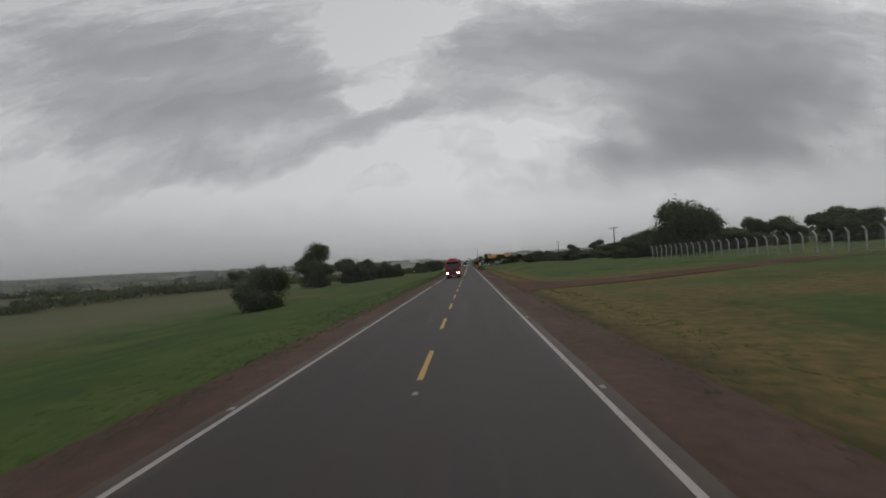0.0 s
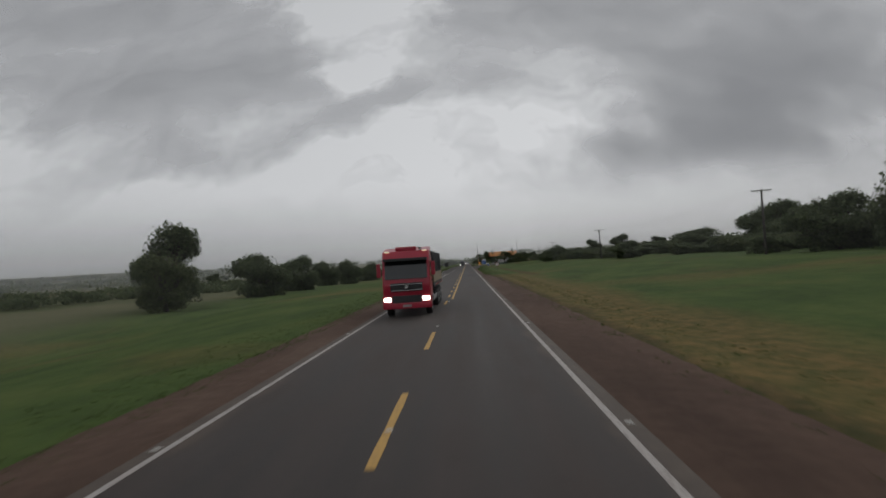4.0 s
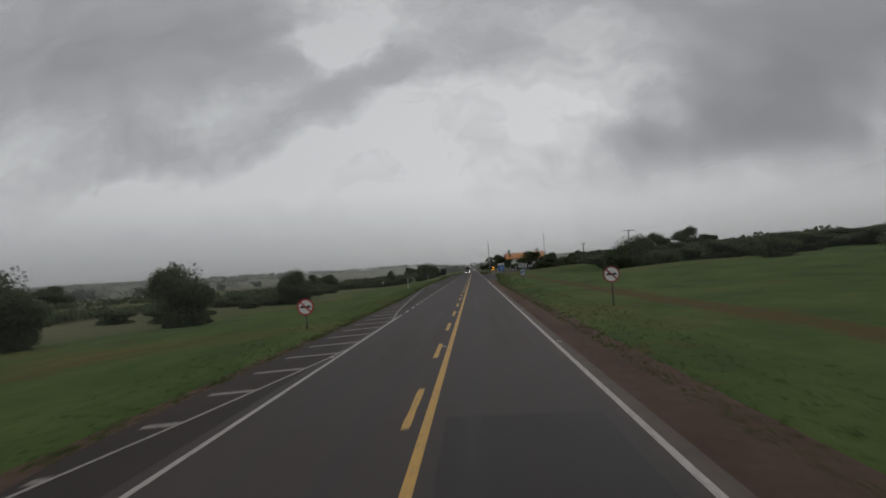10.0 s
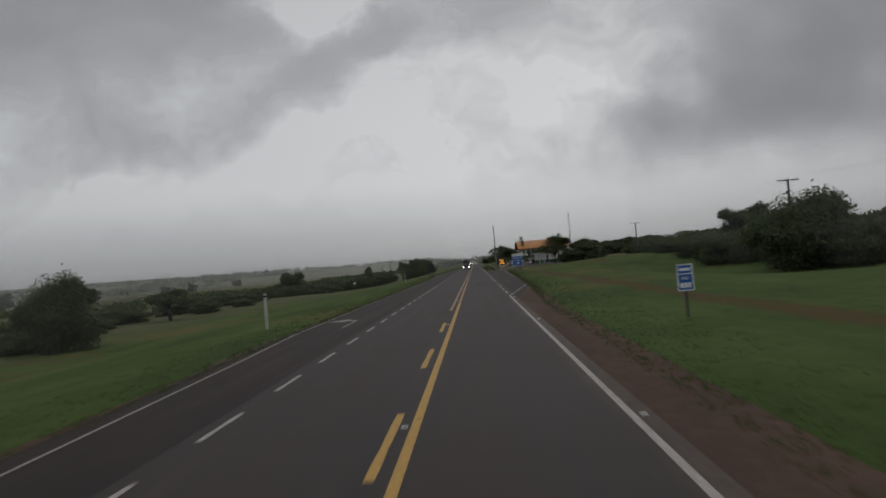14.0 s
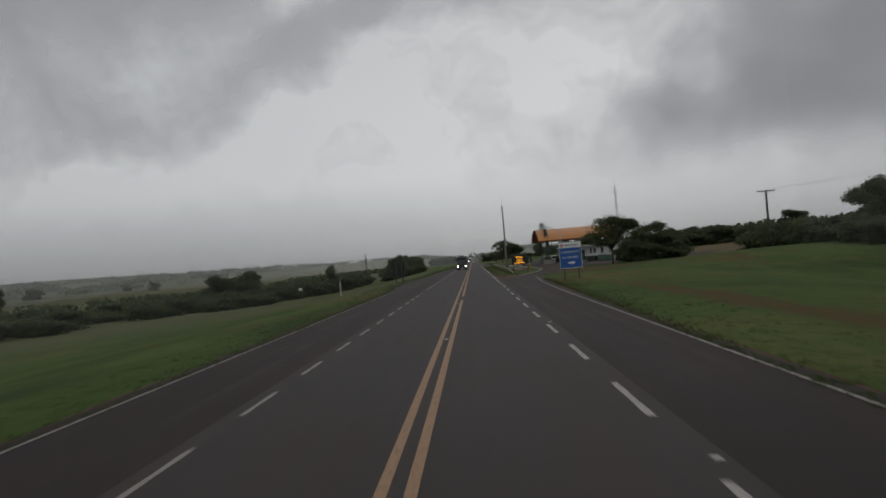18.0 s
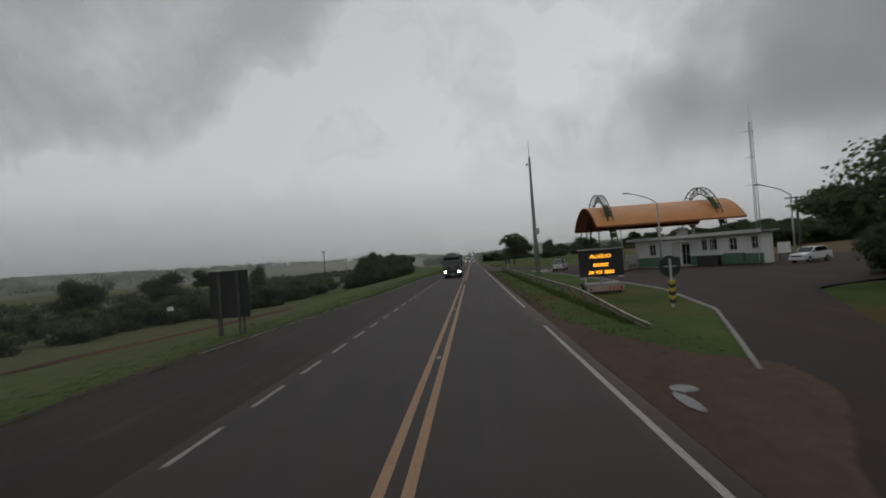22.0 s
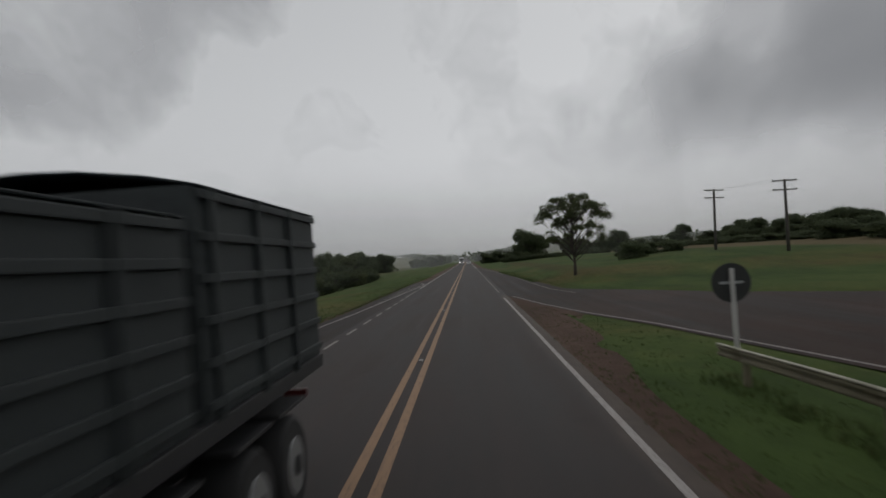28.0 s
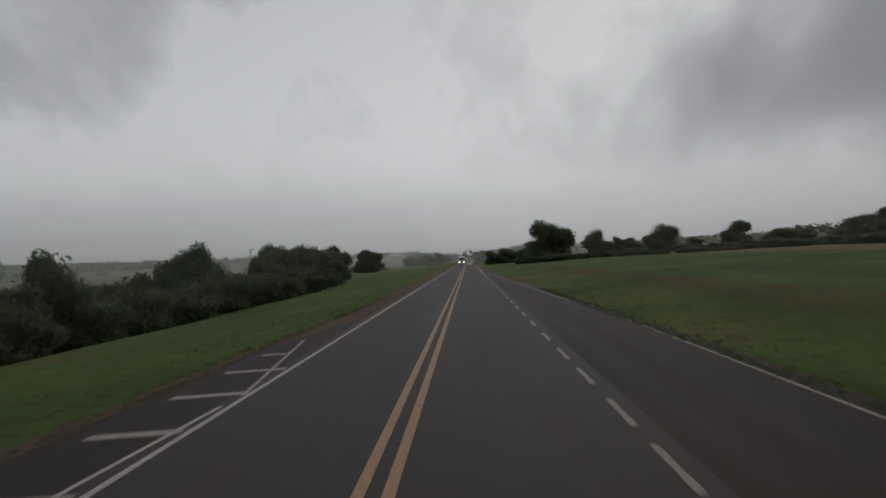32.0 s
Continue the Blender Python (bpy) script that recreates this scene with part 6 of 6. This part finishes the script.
street_lamp(30.7, 517.2, 7.4, 3.0)
street_lamp(25.5, 564.0, 7.2, 2.6)

# ---- vehicles ----


def wheel(thing, x, y, r, w, rim=M_STEEL):
    t = part("tyre", tube(bmesh.new(), [(x - w / 2, y, r), (x - w * 0.4, y, r), (x + w * 0.4, y, r), (x + w / 2, y, r)], [r * 0.9, r, r, r * 0.9], 24), M_RUBBER, thing)
    part("rim", disc(bmesh.new(), (x, y, r), (1, 0, 0), r * 0.56, w + 0.02, 18), rim, t)
    part("hub", disc(bmesh.new(), (x, y, r), (1, 0, 0), r * 0.2, w + 0.08, 12), M_DARK, t)


def truck(m, paint, cargo, length, label, lamps=True):
    """A lorry whose front is at y = 0 and which stretches along +y."""
    ob = empty("truck", m, label, "truck")
    bm = bmesh.new()
    prism(bm, [(0.12, 0.95), (0.06, 1.6), (0.10, 1.95), (0.42, 2.95), (0.75, 3.35), (2.15, 3.55), (2.2, 0.95)], "x", -1.22, 1.22)
    bmesh.ops.bevel(bm, geom=bm.edges[:], offset=0.07, segments=3, affect="EDGES", profile=0.6)
    part("cab", bm, paint, ob)
    bm = bmesh.new()
    prism(bm, [(0.065, 1.92), (0.385, 2.86), (0.36, 2.87), (0.04, 1.93)], "x", -1.08, 1.08)
    part("windscreen", bm, M_GLASS, ob)
    part("sun_visor", a_box(-1.12, 1.12, -0.02, 0.36, 2.84, 2.98, bevel=0.03), M_DARK, ob)
    part("roof_beacon_bar", a_box(-0.55, 0.55, 0.9, 1.2, 3.38, 3.58, bevel=0.04), paint, ob)
    part("air_horn", a_tube([(0.75, 0.7, 3.45), (0.75, 1.4, 3.5)], [0.09, 0.03], 10), M_CHROME, ob)
    gr = part("grille", a_box(-0.82, 0.82, -0.02, 0.12, 1.30, 1.72, bevel=0.03), M_DARK, ob)
    for i in range(4):
        part("grille_bar", a_box(-0.8, 0.8, -0.04, -0.015, 1.33 + 0.1 * i, 1.36 + 0.1 * i, bevel=0.005), M_CHROME if i in (0, 3) else M_DARK, gr)
    part("grille_badge", disc(bmesh.new(), (0, -0.05, 1.52), (0, 1, 0), 0.09, 0.02, 16), M_CHROME, ob)
    part("lower_grille", a_box(-0.75, 0.75, -0.03, 0.1, 0.72, 1.08, bevel=0.03), M_DARK, ob)
    part("bumper", a_box(-1.24, 1.24, -0.06, 0.5, 0.42, 0.72, bevel=0.06), paint, ob)
    part("front_plate", a_box(-0.22, 0.22, -0.075, -0.058, 0.50, 0.62), M_STEEL, ob)
    for s in (-1, 1):
        part("bumper_corner", a_box(s * 0.76, s * 1.24, -0.04, 0.5, 0.70, 1.1, bevel=0.05), paint, ob)
        part("headlamp", a_box(s * 0.80, s * 1.16, -0.07, 0.05, 0.80, 1.0, bevel=0.04), M_LAMP if lamps else M_GLASS, ob, "lit headlamp")
        part("marker_lamp", a_box(s * 0.85, s * 1.1, 0.55, 0.65, 3.30, 3.36, bevel=0.01), M_MARKER, ob)
        mi = part("mirror", a_box(s * 1.30, s * 1.50, 0.20, 0.32, 2.05, 2.75, bevel=0.04), paint, ob)
        part("mirror_arm", a_tube([(s * 1.2, 0.35, 2.7), (s * 1.4, 0.28, 2.7)], 0.025, 6), M_DARK, mi)
        part("side_window", a_box(s * 1.215, s * 1.235, 0.65, 1.55, 1.95, 2.7, bevel=0.01), M_GLASS, ob)
        part("door_handle", a_box(s * 1.22, s * 1.25, 1.4, 1.6, 1.75, 1.8, bevel=0.01), M_DARK, ob)
        part("step", a_box(s * 0.95, s * 1.22, 0.9, 1.5, 0.45, 0.55, bevel=0.02), M_DARK, ob)
        wheel(ob, s * 1.02, 1.45, 0.52, 0.32)
        for y in (length - 5.6, length - 4.3, length - 2.6, length - 1.35):
            wheel(ob, s * 0.95, y, 0.52, 0.55)
            part("mudguard", a_box(s * 0.68, s * 1.24, y - 0.5, y + 0.5, 1.12, 1.16, bevel=0.015), M_DARK, ob)
        part("side_guard", a_box(s * 1.15, s * 1.2, 3.0, length - 6.6, 0.6, 0.85, bevel=0.02), M_STEEL, ob)
        for i in range(int((length - 3) / 1.6) if cargo == "tarp" else 0):
            part("side_marker", a_box(s * 1.285, s * 1.30, length - 0.75 - 1.6 * i, length - 0.35 - 1.6 * i, 1.38, 1.45), M_REFLECT, ob)
        part("rear_lamp", a_box(s * 0.75, s * 1.05, length - 0.04, length + 0.015, 0.98, 1.08, bevel=0.01), M_TAIL, ob)
    part("chassis", a_box(-0.45, 0.45, 0.5, length, 0.75, 1.1, bevel=0.03), M_DARK, ob)
    part("fuel_tank", a_tube([(0.9, 2.6, 0.8), (0.9, 3.9, 0.8)], 0.3, 14), M_STEEL, ob)
    part("bed", a_box(-1.28, 1.28, 2.7, length, 1.36, 1.52, bevel=0.02), M_DARK, ob)
    if cargo == "tarp":
        for s in (-1, 1):
            for k in range(3):
                part("side_board", a_box(s * 1.25, s * 1.29, 2.7, length - 0.02, 1.58 + 0.19 * k, 1.76 + 0.19 * k, bevel=0.01), M_PLANK, ob, "weathered pale plank")
        part("tail_board", a_box(-1.25, 1.25, length - 0.06, length, 1.53, 2.06, bevel=0.01), M_PLANK, ob)
        rng = np.random.default_rng(4)
        verts, faces = [], []
        ys2 = steps((2.75, length - 0.05, 0.35))
        ring = [(-1.26, 2.10), (-1.28, 2.7), (-1.27, 3.18), (-1.18, 3.30), (0, 3.35), (1.18, 3.30), (1.27, 3.18), (1.28, 2.7), (1.26, 2.10)]
        for y in ys2:
            for x, z in ring:
                verts.append((x + rng.uniform(-0.025, 0.025), y, z + rng.uniform(-0.03, 0.03) * (z > 2.1)))
        n = len(ring)
        for j in range(len(ys2) - 1):
            faces += [(j * n + i, j * n + i + 1, (j + 1) * n + i + 1, (j + 1) * n + i) for i in range(n - 1)]
        faces += [tuple(range(n))[::-1], tuple((len(ys2) - 1) * n + i for i in range(n))]
        mesh_object("tarpaulin", verts, faces, M_TARP, ob, True)["label"] = "creased black tarpaulin"
        for i in range(int(length - 3)):
            part("strap", tube(bmesh.new(), [(x * 1.012, 3.2 + i * 1.0, z * 1.003) for x, z in ring], 0.012, 5), M_DARK, ob)
    else:
        for b0, b1, top in ((2.8, length - 3.9, 3.15), (length - 3.7, length - 0.02, 3.40)):
            part("cargo_body", a_box(-1.26, 1.26, b0, b1, 1.52, top - 0.15, bevel=0.03), M_CARGO, ob)
            for s in (-1, 1):
                for k in range(6):
                    z = 1.6 + k * (top - 1.85) / 5
                    part("side_rail", a_box(s * 1.26, s * 1.30, b0 + 0.05, b1 - 0.05, z, z + 0.07, bevel=0.012), M_CARGO, ob)
                for k in range(int((b1 - b0) / 1.1)):
                    part("stake", a_box(s * 1.262, s * 1.315, b0 + 0.2 + 1.1 * k, b0 + 0.28 + 1.1 * k, 1.5, top - 0.15, bevel=0.01), M_CARGO, ob)
            verts = [(x, y, top - 0.15 + 0.17 * (1 - (x / 1.3) ** 2)) for y in steps((b0, b1, 0.6)) for x in (-1.28, -0.9, -0.4, 0, 0.4, 0.9, 1.28)]
            k = len(verts) // 7
            tp = mesh_object("top_cover", verts, [(j * 7 + i, j * 7 + i + 1, (j + 1) * 7 + i + 1, (j + 1) * 7 + i) for j in range(k - 1) for i in range(6)], M_TARP, ob, True)
            tp.modifiers.new("thickness", "SOLIDIFY").thickness = 0.02
    return ob


truck(pose(-1.78, 142.8, crown(-1.78)), M_RED, "tarp", 13.5, "red flatbed truck with a load under black tarpaulin")
truck(pose(-1.82, 548.6, crown(-1.8)), M_GREY_CAB, "stakes", 15.6, "dark grey truck with black slatted cargo bodies")
truck(pose(-1.78, 910.0, crown(-1.78)), M_WHITE_CAR, "stakes", 14.0, "white-fronted truck far along the road with headlamps lit")


def car(m, paint, label, name="car", pickup=False, lamps=False):
    """A small car whose front is at y = 0 and which stretches along +y."""
    ob = empty(name, m, label, "car" if not pickup else "pickup")
    if pickup:
        body = [(0.0, 0.35), (0.0, 0.75), (0.15, 0.95), (1.15, 1.05), (1.65, 1.62), (2.7, 1.66), (2.95, 1.02), (4.7, 1.0), (4.72, 0.4)]
        glass = [(1.2, 1.06), (1.66, 1.57), (2.66, 1.6), (2.86, 1.06)]
    else:
        body = [(0.0, 0.3), (0.0, 0.62), (0.12, 0.78), (0.95, 0.92), (1.55, 1.40), (2.9, 1.43), (3.45, 1.02), (3.85, 0.95), (3.9, 0.35)]
        glass = [(1.02, 0.94), (1.58, 1.36), (2.86, 1.39), (3.35, 1.0)]
    bm = bmesh.new()
    prism(bm, body, "x", -0.82, 0.82)
    bmesh.ops.bevel(bm, geom=bm.edges[:], offset=0.07, segments=3, affect="EDGES", profile=0.6)
    part("body", bm, paint, ob)
    for s in (-1, 1):
        bm = bmesh.new()
        prism(bm, glass, "x", s * 0.80, s * 0.828)
        part("side_window", bm, M_GLASS, ob)
        part("headlamp", a_box(s * 0.5, s * 0.78, -0.02, 0.12, 0.58, 0.74, bevel=0.03), M_LAMP if lamps else M_FRAME, ob)
        part("rear_lamp", a_box(s * 0.62, s * 0.80, body[-1][0] - 0.06, body[-1][0] + 0.02, 0.62, 0.9, bevel=0.02), M_TAIL, ob)
        part("wing_mirror", a_box(s * 0.83, s * 0.98, glass[0][0] + 0.25, glass[0][0] + 0.33, 0.95, 1.07, bevel=0.02), paint, ob)
        for y in (0.72, body[-1][0] - 0.78):
            wheel(ob, s * 0.74, y, 0.30, 0.19)
    part("windscreen", prism(bmesh.new(), [(glass[0][0] - 0.03, glass[0][1]), (glass[1][0] - 0.03, glass[1][1]), (glass[1][0] - 0.06, glass[1][1] + 0.02), (glass[0][0] - 0.07, glass[0][1] + 0.02)], "x", -0.70, 0.70), M_GLASS, ob)
    part("rear_window", prism(bmesh.new(), [(glass[3][0] + 0.05, glass[3][1] + 0.02), (glass[2][0] + 0.07, glass[2][1] - 0.02), (glass[2][0] + 0.10, glass[2][1]), (glass[3][0] + 0.09, glass[3][1] + 0.03)], "x", -0.66, 0.66), M_GLASS, ob)
    part("bumper", a_box(-0.80, 0.80, -0.05, 0.1, 0.28, 0.48, bevel=0.04), M_DARK if pickup else paint, ob)
    part("grille", a_box(-0.45, 0.45, -0.03, 0.03, 0.56, 0.70, bevel=0.02), M_DARK, ob)
    part("rear_plate", a_box(-0.2, 0.2, body[-1][0] + 0.005, body[-1][0] + 0.025, 0.6, 0.7), M_STEEL, ob)
    if pickup:
        part("load_bed", a_box(-0.74, 0.74, 3.0, 4.6, 0.98, 1.04), M_DARK, ob)
        part("roll_bar", tube(bmesh.new(), [(-0.7, 2.95, 1.0), (-0.65, 2.98, 1.75), (0.65, 2.98, 1.75), (0.7, 2.95, 1.0)], 0.04, 8), M_DARK, ob)
        part("tool_box", a_box(-0.5, 0.5, 3.3, 4.2, 1.04, 1.45, bevel=0.03), M_CONC, ob)
    return ob


car(pose(30.3, 516.2, lot_z(30.5, 517) - 0.01, 0, 0, -62), M_WHITE_CAR, "white hatchback car parked by the service building")
car(pose(36.0, 514.0, lot_z(36, 514) - 0.01, 0, 0, -30), M_GREY_CAB, "dark hatchback car parked by the trees")
car(pose(14.2, 553.2, lot_z(15, 553) - 0.01, 0, 0, 165), M_WHITE_CAR, "white rescue pickup parked in the yard", "pickup", True)
car(pose(1.75, 845.0, crown(1.75), 0, 0, 180), M_WHITE_CAR, "white hatchback car driving far ahead", "car")

# ---- grass tufts and weeds along the verges ----


def tufts(seed, count, edge, spread, y0, y1, height, blades, label):
    """Tufts of bent blades thickening towards the road's edge, joined into one mesh."""
    rng = np.random.default_rng(seed)
    verts, faces = [], []
    for _ in range(count):
        y = rng.uniform(y0, y1)
        x = edge(y) + spread * (rng.uniform(0, 1) ** 2.4 - 0.20)
        if (x > 0 and 453 < y < 471) or (0 < x < 7.5 and y < 236 and rng.uniform(0, 1) < 0.85):
            continue
        if x > 4 and 462 < y < 620 and x > (lerp_table(LOT_IN, y) if y < 600 else 4.0) - 0.4 and x < (lerp_table(LOT_OUT, y) if y < 600 else lerp_table(LANE_R2, y)) + 0.3:
            continue
        z = land(x, y) - 0.03
        for _ in range(blades):
            a, h = rng.uniform(0, math.tau), height * rng.uniform(0.5, 1.3)
            dx, dy, w = math.cos(a), math.sin(a), 0.016 * rng.uniform(0.8, 1.6)
            bx, by = x + rng.normal() * 0.10, y + rng.normal() * 0.10
            lean = h * rng.uniform(0.15, 0.6)
            k = len(verts)
            verts += [(bx - dy * w, by + dx * w, z), (bx + dy * w, by - dx * w, z), (bx + dx * lean * 0.4 + dy * w, by + dy * lean * 0.4 - dx * w, z + h * 0.6), (bx + dx * lean, by + dy * lean, z + h)]
            faces += [(k, k + 1, k + 2), (k, k + 2, k + 3)]
    return tagged(mesh_object("grass_tufts", verts, faces, M_BLADE), label, "grass", kind="stuff")


M_BLADE = leaf_material("grass_blades", (0.050, 0.080, 0.026), (0.076, 0.114, 0.036), (0.115, 0.138, 0.054))
tufts(61, 17000, lambda y: lerp_table(VERGE_R, y) + 0.05, 3.4, 15, 670, 0.075, 5, "tufts of verge grass along the road")
tufts(62, 17000, lambda y: lerp_table(VERGE_L, y) - 0.05, -3.4, 15, 670, 0.075, 5, "tufts of verge grass along the road")
tufts(65, 1300, lambda y: lerp_table(RX, y) - 0.15, 0.6, 478, 569, 0.17, 6, "tall grass grown up round the guard rail")
